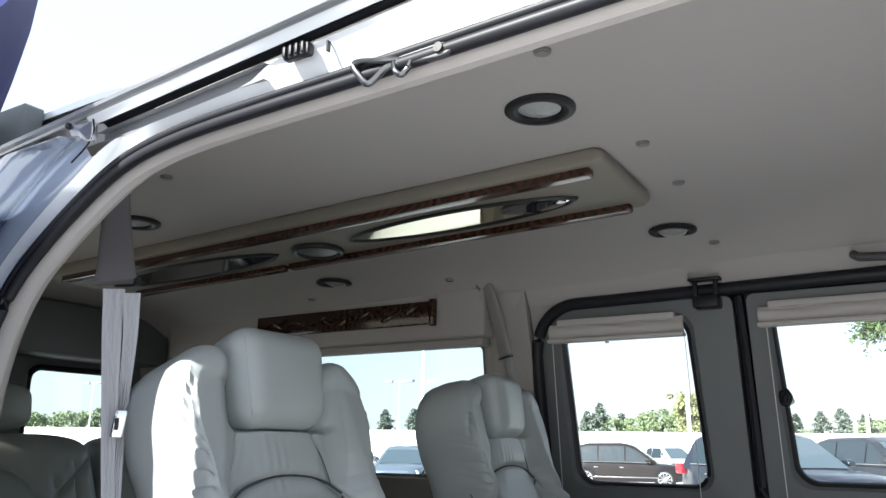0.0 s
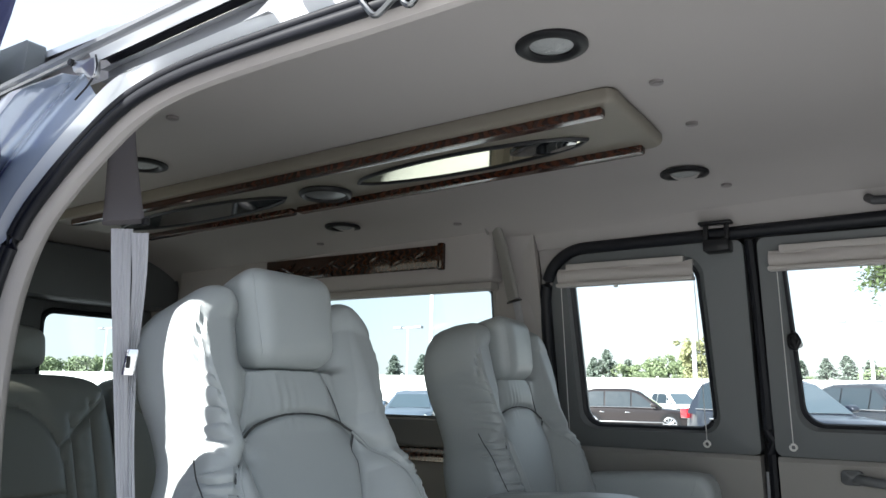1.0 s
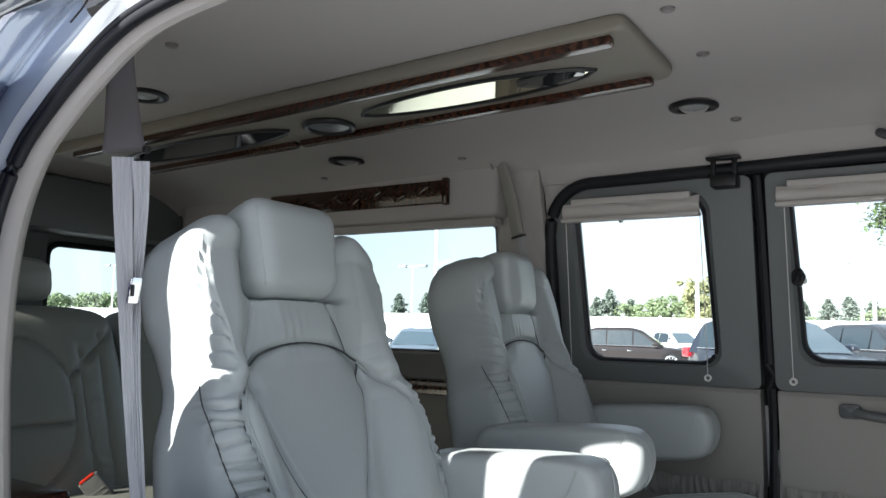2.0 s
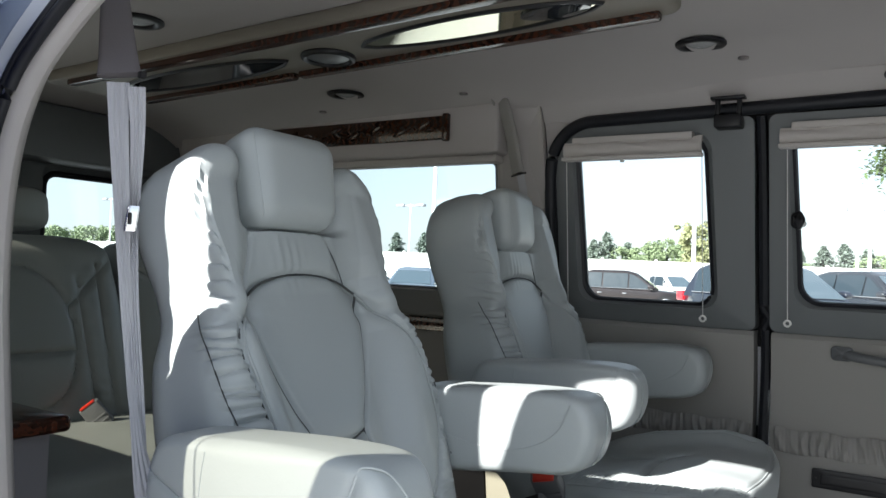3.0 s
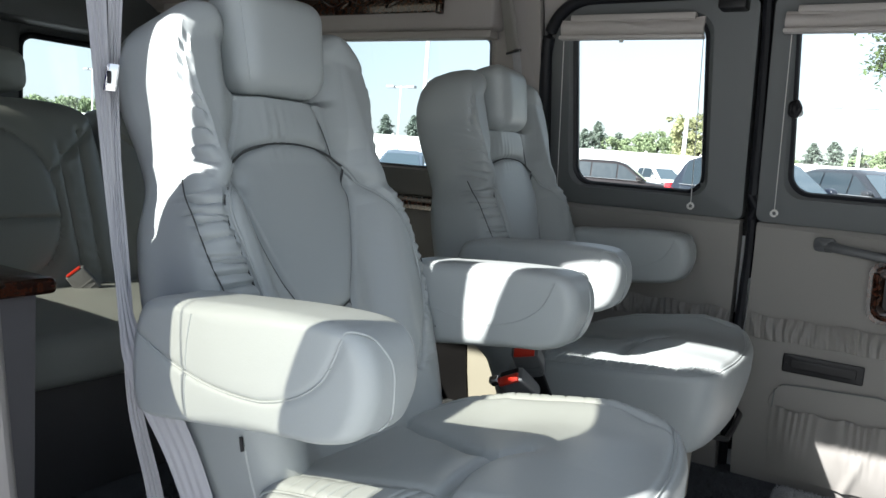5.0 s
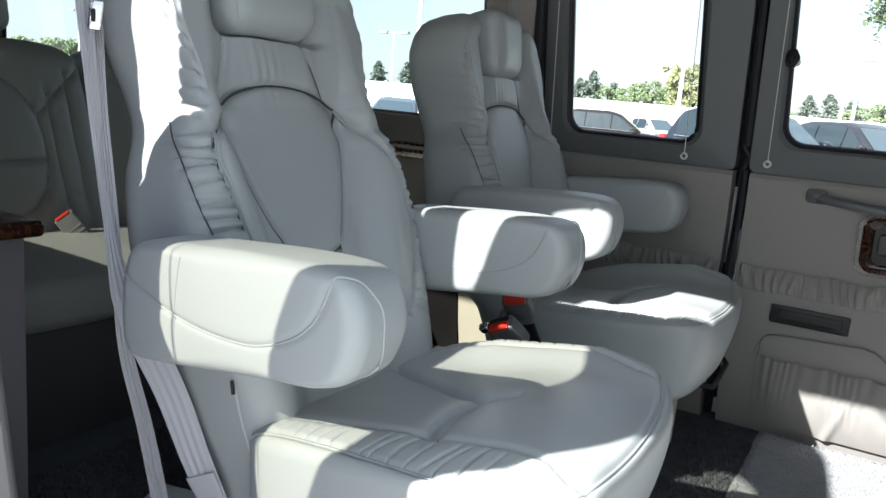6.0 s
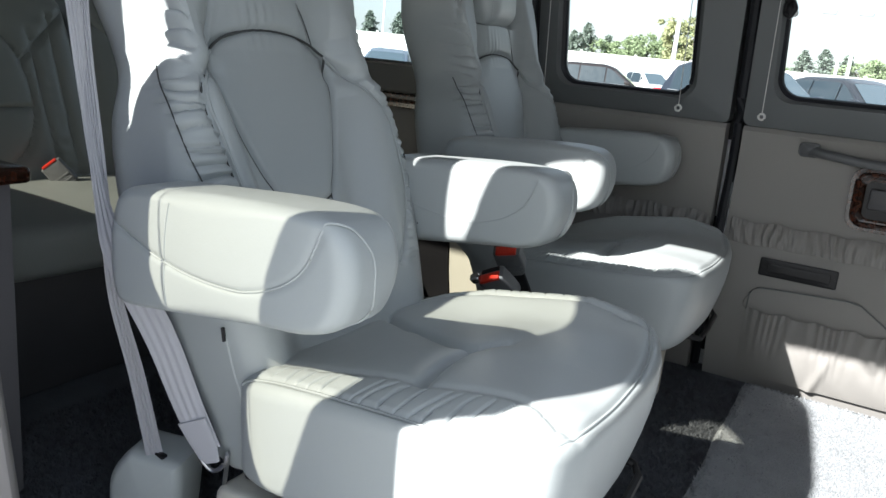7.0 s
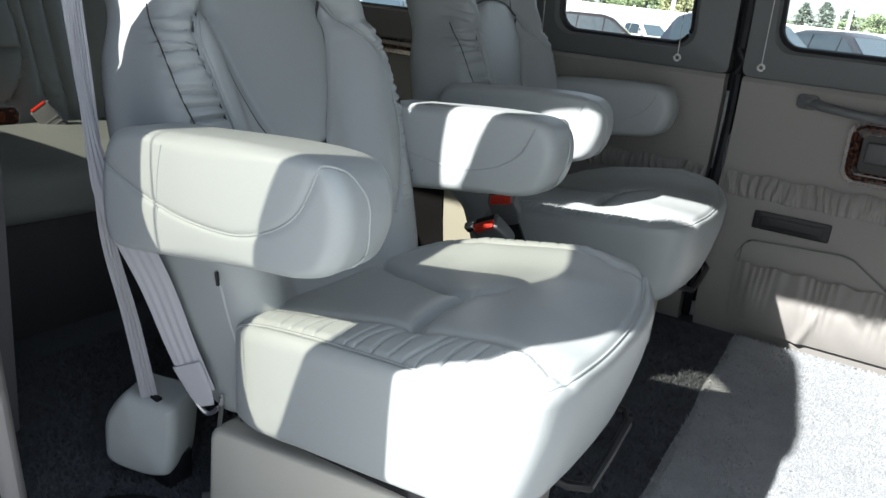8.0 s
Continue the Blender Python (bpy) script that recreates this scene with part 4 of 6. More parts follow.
        g = g - 0.024 * np.exp(-(((p[:, 1] - 0.175) / 0.055) ** 2)) * np.clip((x + 0.16) / 0.14, 0, 1) * np.clip((0.27 - x) / 0.12, 0, 1)
        g = g + 0.010 * np.clip((-p[:, 1] - 0.04) / 0.18, 0, 1) * np.clip((x + 0.05) / 0.15, 0, 1)
        g = g + 0.0035 * np.exp(-(((y - lo) / 0.006) ** 2))
        g = g - 0.004 * np.exp(-((p[:, 0] - 0.12) ** 2 + p[:, 1] ** 2) / 0.012)
        return g + 0.012 * np.exp(-((x + 0.05) ** 2 + y**2) / 0.012)

    def cush_at(x, y, d):
        """The top slopes back and the front tucks in towards the base."""
        low = 1 - min(max(d / 0.17, 0.0), 1.0)
        tuck = 0.030 * low**1.5 * max(0.0, x) / 0.28
        d = max(d, 0.042 + d * 0.7375)
        return Vector((x - tuck, y * (1.05 - 0.03 * low), 0.214 + d * (1.085 + 0.30 * (x - 0.13)) + 0.075 * (x - 0.13)))

    cushion = part("cushion", puffy(plan, 0.215, 0.029, cush_at, dome=0.020, rings=100, press=cpress, back_rings=3, relief=crelief, round_n=16, side_n=4), LEATHER, chair)
    hc = pad_height(plan, 0.215, 0.029, 0.020, cpress)
    for line in (inner, outer_near, front):
        part("piping", seam_on(hc, line, cush_at, 0.0020, 0.0012), LEATHER, cushion)
    # armrests: deep padded loaves that hang from the back
    arm_out = smooth_outline([(-0.325, 0.56), (-0.318, 0.515), (-0.295, 0.498), (-0.20, 0.507), (-0.06, 0.526), (0.0, 0.534), (0.040, 0.552), (0.058, 0.592), (0.057, 0.632), (0.040, 0.660), (0.004, 0.670), (-0.08, 0.669), (-0.20, 0.660), (-0.29, 0.650), (-0.318, 0.618)], 180)
    a_line = [(-0.31, 0.606), (-0.293, 0.599), (-0.238, 0.580), (-0.19, 0.569), (-0.143, 0.564), (-0.10, 0.5645), (-0.074, 0.569), (-0.045, 0.579), (-0.019, 0.594), (0.0, 0.613), (0.012, 0.637), (0.019, 0.657)]
    aseam = groove_map([fine_line(a_line)], 0.0035, 0.0026)
    for s in (-1, 1):
        arm = part("armrest", puffy(arm_out, 0.105, 0.024, lambda x, z, d, s=s: Vector((x, s * (0.230 + d), z)), dome=0.003, back_dome=0.004, rings=40, press=aseam, back_rings=14), LEATHER, chair)
        ha = pad_height(arm_out, 0.105, 0.024, 0.003, aseam)
        part("piping", seam_on(ha, a_line, lambda x, z, d, s=s: Vector((x, s * (0.230 + d), z)), 0.0013, 0.0010), LEATHER, arm)
        part("inner_seam", tube([(x, s * 0.2264, z) for x, z in fine_line(a_line)], 0.0008, 6), LEATHER, arm)
        part("seam", seam_on(ha, [(-0.206, 0.646), (-0.210, 0.60), (-0.211, 0.56), (-0.209, 0.519)], lambda x, z, d, s=s: Vector((x, s * (0.230 + d), z)), 0.0008, 0.0002), LEATHER, arm)
        cap = [(0.018, 0.3300, 0.660), (0.022, 0.3275, 0.665), (0.034, 0.3195, 0.6645), (0.0450, 0.3095, 0.658), (0.0560, 0.2955, 0.6375), (0.0600, 0.2915, 0.621), (0.0600, 0.2895, 0.603), (0.0530, 0.2805, 0.570), (0.0415, 0.2830, 0.5525), (0.02, 0.283, 0.541)]
        part("end_piping", tube([(x, s * y, z) for x, y, z in fine_line(cap)], 0.0014, 6), LEATHER, arm)
    # pedestal, seat frame and lever
    part("seat_pan", box(-0.20, 0.20, -0.205, 0.205, 0.226, 0.256, 0.006), BLACK, chair, "black steel seat frame")
    part("pedestal", puffy(rounded_rect(-0.265, 0.16, 0.0, 0.186, 0.02, 4), 0.40, 0.015, lambda x, z, d: Vector((x, d - 0.20, z + (0.09 * (x + 0.30) if z > 0.08 else 0))), dome=0.0, rings=3), BEIGE, chair, "beige moulded pedestal cover")
    part("turntable", disc(bmesh.new(), (-0.08, 0), 0.13, 0.178, 0.230), BLACK, chair, "black swivel plate")
    part("release_lever", tube([(0.16, 0.0, 0.205), (0.24, 0.0, 0.200), (0.266, 0.02, 0.195), (0.262, 0.12, 0.190), (0.255, 0.250, 0.190), (0.240, 0.275, 0.196), (0.18, 0.280, 0.21)], 0.0075, 8), BLACK, chair, "bent black release bar")
    part("slide_rail", tube([(0.02, -0.14, 0.10), (0.20, -0.14, 0.15)], 0.012, 8), STEEL, chair)
    return chair


CHAIR_Y = 1.0
chair_near = build_chair()
chair_near.matrix_world = pose(-0.5, CHAIR_Y, 0)
chair_far = copy_thing(chair_near, pose(-0.555, 1.862, 0))
tagged(chair_far, "grey leather captain's chair beside the closed side door")
# its back stands a little more upright
upright = Matrix.Translation((-0.20, 0, 0.36)) @ Matrix.Rotation(radians(3.2), 4, "Y") @ Matrix.Translation((0.20, 0, -0.36))
for ob in chair_far.children:
    if ob.name.split(".")[0] == "armrest":
        ob.matrix_basis = Matrix.Translation((0.026, 0, 0.018))
    if ob.name.split(".")[0] == "backrest":  # and its back is cut in towards the foot
        ob.data = ob.data.copy()
        for v in ob.data.vertices:
            f = min(1.0, max(0.0, (0.47 - v.co.z) / 0.10))
            rear = min(1.0, max(0.0, (-0.30 - LEAN * (v.co.z - 0.80) - v.co.x) / 0.10))
            v.co.z += 0.016 * rear * min(1.0, max(0.0, (v.co.z - 0.93) / 0.08))
            v.co.x += 0.085 * f * f * (3 - 2 * f) * min(1.0, max(0.0, (-0.16 - v.co.x) / 0.12))
    if ob.name.split(".")[0] == "release_lever":
        ob.matrix_basis = Matrix.Translation((0, 0, 0.05))
    if ob.name.split(".")[0] in ("backrest", "headrest", "post"):
        drop = Matrix.Translation((0, 0, -0.022)) if ob.name.split(".")[0] != "backrest" else Matrix.Translation((0, 0, -0.008))
        ob.matrix_basis = drop @ upright
    if ob.name.split(".")[0] == "headrest":  # and its headrest is twisted towards the door
        ob.matrix_basis = Matrix.Translation((-0.37, -0.013, 0.008)) @ Matrix.Rotation(radians(9), 4, "Z") @ Matrix.Translation((0.37, 0.013, 0)) @ ob.matrix_basis


# ---- overhead ----part("support_strut", tube([(0.285, -0.19, 0.312), (0.228, -0.19, 0.235), (0.17, -0.19, 0.155), (0.11, -0.19, 0.06)], 0.012, 10, flat=0.6), BEIGE, chair_far, "beige sloping strut")


def roof_under(x, y, drop=0.0):
    return (x, y, roof_z(x) + float(np.interp(y, [c[0] for c in cross], [c[1] for c in cross])) - drop)


def ceiling_lamp(x, y):
    cx, cy, cz = roof_under(x, y)
    lamp = thing("ceiling_lamp", "round black recessed downlight with frosted lens", "lamp", "ceiling downlights", at=(cx, cy, cz))
    bm = bmesh.new()
    prof = [(0.060, 0.001), (0.060, -0.004), (0.056, -0.007), (0.042, -0.0075), (0.037, -0.004), (0.036, 0.001)]
    rows = [[bm.verts.new((r * math.cos(a), r * math.sin(a), z)) for r, z in prof] for a in np.linspace(0, 2 * math.pi, 40, endpoint=False)]
    for i in range(40):
        for j in range(len(prof) - 1):
            bm.faces.new((rows[i][j], rows[i][j + 1], rows[(i + 1) % 40][j + 1], rows[(i + 1) % 40][j]))
    part("bezel", bm, BLACK, lamp, "black bezel ring")
    lens = bmesh.new()
    centre = lens.verts.new((0, 0, -0.009))
    loops = [[lens.verts.new((r * math.cos(a), r * math.sin(a), -0.009 * (1 - (r / 0.036) ** 2) - 0.001)) for a in np.linspace(0, 2 * math.pi, 28, endpoint=False)] for r in (0.012, 0.024, 0.036)]
    for j in range(28):
        lens.faces.new((centre, loops[0][j], loops[0][(j + 1) % 28]))
        for a, b in zip(loops, loops[1:]):
            lens.faces.new((a[j], b[j], b[(j + 1) % 28], a[(j + 1) % 28]))
    part("lens", lens, LENS, lamp, "frosted glass lens")
    return lamp


for x, y in ((-0.465, 1.115), (-0.468, 1.935), (-1.58, 1.935), (-1.58, 1.165)):
    ceiling_lamp(x, y)

for x, y in ((-0.38, 0.937), (-0.365, 1.358), (-0.366, 1.612), (-1.25, 0.99), (-0.385, 2.02), (-1.19, 2.02), (-1.75, 2.02)):
    cx, cy, cz = roof_under(x, y)
    button = part("trim_button", disc(disc(bmesh.new(), (0, 0), 0.013, -0.004, 0.001, 18), (0, 0), 0.009, -0.0055, -0.003, 18), BUTTON_GREY)
    button.location = (cx, cy, cz)
    tagged(button, "small grey plastic trim button in the headliner", "button", "headliner buttons")

# overhead console with wood rails, mirrors and a round vent
console = thing("overhead_console", "taupe overhead console with dark wood rails and mirrors", "console")


def under(x, y, d):
    """d metres below the roof plane."""
    return Vector((x, y, roof_z(x) + 0.003 - d))


con_out = rounded_rect(-2.24, -0.432, 1.324, 1.640, 0.02, 4)
part("body", puffy(con_out, 0.032, 0.014, under, dome=0.0, rings=4), CONSOLE, console)


def lens_shape(x0, x1, y, h, n=24):
    """A long oval with blunt ends."""
    top = [(x0 + (x1 - x0) * f, y + h * (math.sin(math.pi * f) ** 0.55)) for f in np.linspace(0.0, 1, n)]
    return top + [(x, 2 * y - v) for x, v in top[-2:0:-1]]


for x0, x1, y, h, kind in ((-1.165, -0.555, 1.495, 0.066, "mirror"), (-2.12, -1.42, 1.50, 0.070, "mirror")):
    shape = lens_shape(x0, x1, y, h)
    part("mirror_rim", tube([tuple(under(a, b, 0.034)) for a, b in shape], 0.006, 6, closed=True), BLACK, console, "black rim")
    face = bmesh.new()
    face.faces.new([face.verts.new(under(a, b, 0.0355)) for a, b in shape])
    part("mirror", face, MIRROR if x0 > -1.5 else DARK_GLOSS, console, "polished tinted mirror", smooth=False)
part("dark_insert", puffy(lens_shape(-0.735, -0.575, 1.490, 0.040), 0.006, 0.002, lambda x, y, d: under(x, y, 0.034 + d), dome=0.0, rings=3), DARK_GLOSS, console, "dark glossy switch panel")
shape = [(-1.30 + 0.062 * math.cos(a), 1.525 + 0.062 * math.sin(a)) for a in np.linspace(0, 2 * math.pi, 30, endpoint=False)]
part("vent_ring", tube([tuple(under(a, b, 0.036)) for a, b in shape], 0.009, 8, closed=True), BLACK, console, "round black vent ring")
part("vent_face", puffy([(-1.30 + 0.055 * math.cos(a), 1.525 + 0.055 * math.sin(a)) for a in np.linspace(0, 2 * math.pi, 30, endpoint=False)], 0.012, 0.004, lambda x, y, d: under(x, y, 0.026 + d), dome=0.006, rings=4), STEEL, console, "grey vent face")
for y, x0, x1 in ((1.352, -2.15, -0.465), (1.612, -1.475, -0.470), (1.612, -2.15, -1.49)):
    part("wood_rail", puffy(rounded_rect(x0, x1, y - 0.013, y + 0.013, 0.006, 3), 0.018, 0.006, lambda x, yy, d: under(x, yy, 0.030 + d), dome=0.001, rings=3), WOOD, console, "glossy dark wood rail")
    part("gold_line", tube([tuple(under(x0 + 0.005, y + 0.015, 0.036)), tuple(under(x1 - 0.005, y + 0.015, 0.036))], 0.0025, 6), BRASS, console, "thin brass line")

# ---- valance over the long window ----
valance = thing("valance", "fabric-covered valance with a dark carved wood plaque", "valance")
part("box", box(-2.55, -1.098, 2.075, 2.168, 1.228, 1.385, 0.012, 3), HEADLINER, valance)
part("lower_lip", box(-2.52, -1.12, 2.110, 2.165, 1.205, 1.229, 0.006), PILLAR_PLASTIC, valance)
plaque = part("plaque", box(-2.05, -1.276, 2.063, 2.078, 1.276, 1.352, 0.005), DARK_WOOD, valance, "dark carved burl plaque")
part("plaque_end", box(-1.290, -1.268, 2.058, 2.080, 1.270, 1.358, 0.005), DARK_WOOD, plaque)
vine = [(-2.0 + 0.0165 * i, 2.061, 1.312 + 0.010 * math.sin(i * 0.9)) for i in range(42)]
part("carving", tube(vine, 0.0035, 6), DARK_WOOD, plaque, "carved wavy moulding")
for i in range(7):
    c = (-1.93 + 0.095 * i, 1.314 + 0.010 * (-1) ** i)
    part("leaf_carving", puffy([(c[0] + 0.024 * math.cos(a), c[1] + 0.009 * math.sin(a) + 0.010 * math.cos(a)) for a in np.linspace(0, 2 * math.pi, 16, endpoint=False)], 0.006, 0.002, lambda x, z, d: Vector((x, 2.064 - d, z)), dome=0.002, rings=3), DARK_WOOD, plaque)


# ---- blinds, cords, latches on the far doors ----
def pleated_blind(x0, x1, z0, z1):
    blind = thing("window_blind", "raised pale pleated fabric window blind", "blind", "window blinds")
    y = far_y(z1)
    height = z1 - z0
    part("head_rail", box(x0 + 0.026, x1 - 0.024, y - 0.030, y - 0.004, z1 - 0.24 * height, z1 + 0.004, 0.003), BLIND, blind)
    crease = lambda x, f: 0.0025 * math.sin(x * 17 + 3 * f) + 0.002 * math.sin(x * 41 + 9 * f)
    for a, b, depth in ((z0 + 0.004, z1 - 0.22 * height, 0.020), (z1 - 0.36 * height, z1 - 0.16 * height, 0.012)):
        bm = sheet(np.linspace(x0, x1, 40), np.linspace(0, 1, 7), lambda x, f: (x, y - 0.014 - depth * math.sin(math.pi * (0.15 + 0.7 * f)) - 0.6 * crease(x, f), a + (b - a) * f + crease(x, f) * f), (0, 0.010, 0))
        part("pleat", bm, BLIND, blind)
    part("bottom_rail", box(x0 - 0.002, x1 + 0.002, far_y(z1) - 0.040, far_y(z1) - 0.006, z0 - 0.008, z0 + 0.003, 0.003), BLIND, blind)
    knob = disc(bmesh.new(), (0, 0), 0.006, -0.004, 0.006, 12)
    bmesh.ops.transform(knob, matrix=Matrix.Translation(((x0 + x1) / 2 - 0.02, far_y(z1) - 0.024, z0 - 0.012)), verts=knob.verts)
    part("knob", knob, CORD, blind)
    return blind


pleated_blind(-0.902, -0.506, 1.206, 1.262)
pleated_blind(-0.312, 0.50, 1.216, 1.270)


def pull_cord(x, z1, z0, ring=True):
    cord = thing("blind_cord", "thin white blind cord with a small ring", "cord", "blind cords")
    ya, yb = far_y(z1) - 0.026, far_y(1.2) + 0.014
    part("line", tube(dense((x - 0.006, ya, z1), (x, yb, z0), 6), 0.0011, 6), CORD, cord)
    if ring:
        part("ring", tube([(x + 0.0075 * math.cos(a), yb, z0 - 0.008 + 0.0075 * math.sin(a)) for a in np.linspace(0, 2 * math.pi, 14, endpoint=False)], 0.0032, 6, closed=True), CORD, cord, "white plastic ring")


pull_cord(-0.502, 1.20, 0.770)
pull_cord(-0.290, 1.21, 0.772)
pull_cord(-0.893, 1.20, 0.74, False)

catch = thing("door_catch", "black door catch bracket under the roof rail", "catch")
part("plate", box(-0.478, -0.392, 2.085, 2.118, 1.338, 1.346, 0.003), BLACK, catch)
for x in (-0.462, -0.408):
    part("arm", box(x - 0.006, x + 0.006, 2.098, 2.112, 1.292, 1.342, 0.003), BLACK, catch)
part("block", box(-0.470, -0.402, 2.092, 2.150, 1.266, 1.300, 0.006), BLACK, catch)

window_knob = thing("window_latch", "black plastic window latch knob", "latch")
part("stem", tube([(-0.268, 2.24, 1.025), (-0.268, 2.19, 1.025)], 0.010, 10), BLACK, window_knob)
part("knob", puffy([(-0.272 + 0.017 * math.cos(a) * (1 + 0.05 * math.cos(5 * a)), 1.030 + 0.024 * math.sin(a) * (1 + 0.05 * math.cos(5 * a))) for a in np.linspace(0, 2 * math.pi, 40, endpoint=False)], 0.022, 0.007, lambda x, z, d: Vector((x, 2.192 - d, z)), rings=4), BLACK, window_knob)

roof_handle = thing("roof_handle", "black grab handle under the roof rail", "handle")
part("bar", tube([(-0.075, 2.10, 1.368), (-0.062, 2.06, 1.352), (0.0, 2.05, 1.345), (0.16, 2.05, 1.345), (0.20, 2.10, 1.368)], 0.011, 10), DARK_GREY, roof_handle)

# ---- trim of the front leaf ----
grab = thing("grab_handle", "grey moulded grab handle on the door", "handle")
part("bar", tube([(-0.172, 2.262, 0.694), (-0.160, 2.244, 0.692), (-0.13, 2.232, 0.688), (-0.05, 2.226, 0.680), (0.03, 2.232, 0.676), (0.055, 2.246, 0.674), (0.065, 2.262, 0.674)], lambda f: 0.016 - 0.004 * math.sin(math.pi * f), 10), DOOR_GREY, grab)
for x, z in ((-0.168, 0.693), (0.060, 0.674)):
    part("foot", puffy(rounded_rect(x - 0.026, x + 0.026, z - 0.019, z + 0.019, 0.012, 4), 0.014, 0.005, lambda a, b, d: Vector((a, far_y(b) - 0.010 - d, b)), rings=3), DOOR_GREY, grab)
    part("screw", tube([(x, 2.246, z), (x, 2.238, z)], 0.006, 10), BLACK, grab)

bezel = thing("wooden_bezel", "glossy wood bezel round a dark door release", "bezel")
wb = lambda x, z, d: Vector((x + 0.03 * (0.59 - z), far_y(z) - 0.012 - 0.014 + d, z))
o, i = rounded_rect(-0.058, 0.190, 0.508, 0.668, 0.034), rounded_rect(-0.022, 0.155, 0.540, 0.636, 0.018)
part("wood_frame", ring_panel(o, i, wb, 0.016, 0.004), DARK_WOOD, bezel, "polished burl wood frame")
mid = rounded_rect(-0.042, 0.174, 0.524, 0.652, 0.026)
part("wood_bead", tube([tuple(wb(x, z, -0.002)) for x, z in mid], 0.007, 8, closed=True), WOOD, bezel)
part("recess", box(-0.024, 0.157, 2.262, 2.272, 0.536, 0.640), BLACK, bezel)
part("release_lever", box(-0.012, 0.12, 2.250, 2.266, 0.565, 0.618, 0.006), DARK_GREY, bezel)

vent = thing("reflector_plate", "black rectangular lamp plate low on the door", "plate")
vp = lambda x, z, d: Vector((x, far_y(z) - 0.012 - d, z))
part("plate", puffy(rounded_rect(-0.232, -0.038, 0.341, 0.390, 0.004, 2), 0.008, 0.003, vp, dome=0, rings=3), BLACK, vent)
part("inset", puffy(rounded_rect(-0.212, -0.055, 0.352, 0.379, 0.003, 2), 0.011, 0.002, vp, dome=0, rings=3), BLACK, vent, "dark lens")
for x in (-0.222, -0.046):
    part("screw", tube([(x, 2.27, 0.365), (x, 2.258, 0.365)], 0.003, 8), BLACK, vent)

pocket = thing("map_pocket", "gathered fabric map pocket low on the door", "pocket")


def pocket_fabric(x, f):
    z = 0.035 + (0.238 - 0.035) * f - 0.010 * max(0, x - 0.1) * (f > 0.5)
    bulge = 0.022 * math.sin(math.pi * min(f * 0.9 + 0.05, 1)) * min(1, (x + 0.245) / 0.05) + 0.004
    fold = 0.008 * (0.5 + 0.5 * math.sin(x * 260 + 3.4 * math.sin(x * 41 + 1) + (1 - f) * 3 * math.sin(x * 29))) * f**2.4
    fold += 0.004 * (0.5 + 0.5 * math.sin(x * 48 + 9 * f + 1.5 * math.sin(x * 17))) * (1 - f) * f * 3
    fold += 0.010 * math.exp(-(((x + 0.05 - 0.06 * f) / 0.012) ** 2)) * (1 - f)
    return (x, far_y(z) - 0.014 - bulge - fold, z + 0.004 * math.sin(x * 75) * (f > 0.85))


part("pouch", sheet(np.linspace(-0.245, 0.56, 340), np.linspace(0, 1, 16), pocket_fabric), TRIM_FABRIC, pocket)
top_edge = [(-0.245, 0.236), (-0.243, 0.285), (-0.225, 0.304), (-0.19, 0.308), (0.0, 0.318), (0.03, 0.312), (0.12, 0.250), (0.16, 0.238)]
part("backing", puffy(smooth_outline(top_edge + [(0.1, 0.226), (-0.1, 0.222)], 70), 0.006, 0.002, vp, dome=0, rings=4), TRIM_FABRIC, pocket)
part("edge_cord", tube([tuple(vp(x, z, 0.006)) for x, z in top_edge], 0.0018, 6), TRIM_PLASTIC, pocket)

# ---- floor mat ----
rng = random.Random(5)
mat_us, mat_vs = np.linspace(-0.213, 0.95, 60), np.linspace(0.78, 2.285, 76)


def mat_point(x, y):
    edge_fade = min(1, (x + 0.213) / 0.02, (2.285 - y) / 0.012, (y - 0.78) / 0.02)
    wav = 0.012 * noise.noise(Vector((y * 5, 3, 1))) if x < -0.2 else 0
    return (x + wav, y, 0.004 + 0.018 * max(0, edge_fade) ** 0.5 + 0.002 * noise.noise(Vector((x * 60, y * 60, 0))))


mat = part("floor_mat", sheet(mat_us, mat_vs, mat_point), MAT)
tagged(mat, "loose light grey pile mat on the van floor", "mat")


def pile(name, label, x0, x1, y0, y1, z, count, material, height, seed, parent=None):
    """Short leaning tufts of carpet pile."""
    r = np.random.RandomState(seed)
    base = np.stack([r.uniform(x0, x1, count), r.uniform(y0, y1, count), np.full(count, z)], 1)
    ang = r.uniform(0, 6.283, count)
    w = r.uniform(0.0015, 0.003, count)
    h = r.uniform(0.6, 1.2, count) * height
    lean = r.normal(0, 0.5, (count, 2)) * height
    side = np.stack([np.cos(ang), np.sin(ang), 0 * ang], 1) * w[:, None]
    tip = base + np.stack([lean[:, 0], lean[:, 1], h], 1)
    verts = np.concatenate([base - side, base + side, tip])
    faces = [(i, i + count, i + 2 * count) for i in range(count)]
    me = bpy.data.meshes.new(name)
    me.from_pydata(verts.tolist(), [], faces)
    me.materials.append(material)
    return tagged(new(name, me), label, "carpet pile", kind="stuff")


pile("mat_pile", "short light grey pile of the loose mat", -0.207, 0.55, 0.95, 2.278, 0.019, 90000, MAT, 0.0065, 1)
pile("carpet_pile", "short dark grey pile of the van carpet", -0.5, -0.2, 1.0, 2.3, 0.0, 22000, CARPET, 0.009, 2)
pile("carpet_pile", "short dark grey pile of the van carpet", -1.45, -0.7, 0.68, 1.3, 0.0, 30000, CARPET, 0.009, 3)
hatch = part("round_cover", disc(disc(bmesh.new(), (-0.85, 0.70), 0.105, 0.0, 0.010, 36), (-0.85, 0.70), 0.085, 0.009, 0.016, 36), BLACK)
tagged(hatch, "round black plastic cap on the carpet", "cap")

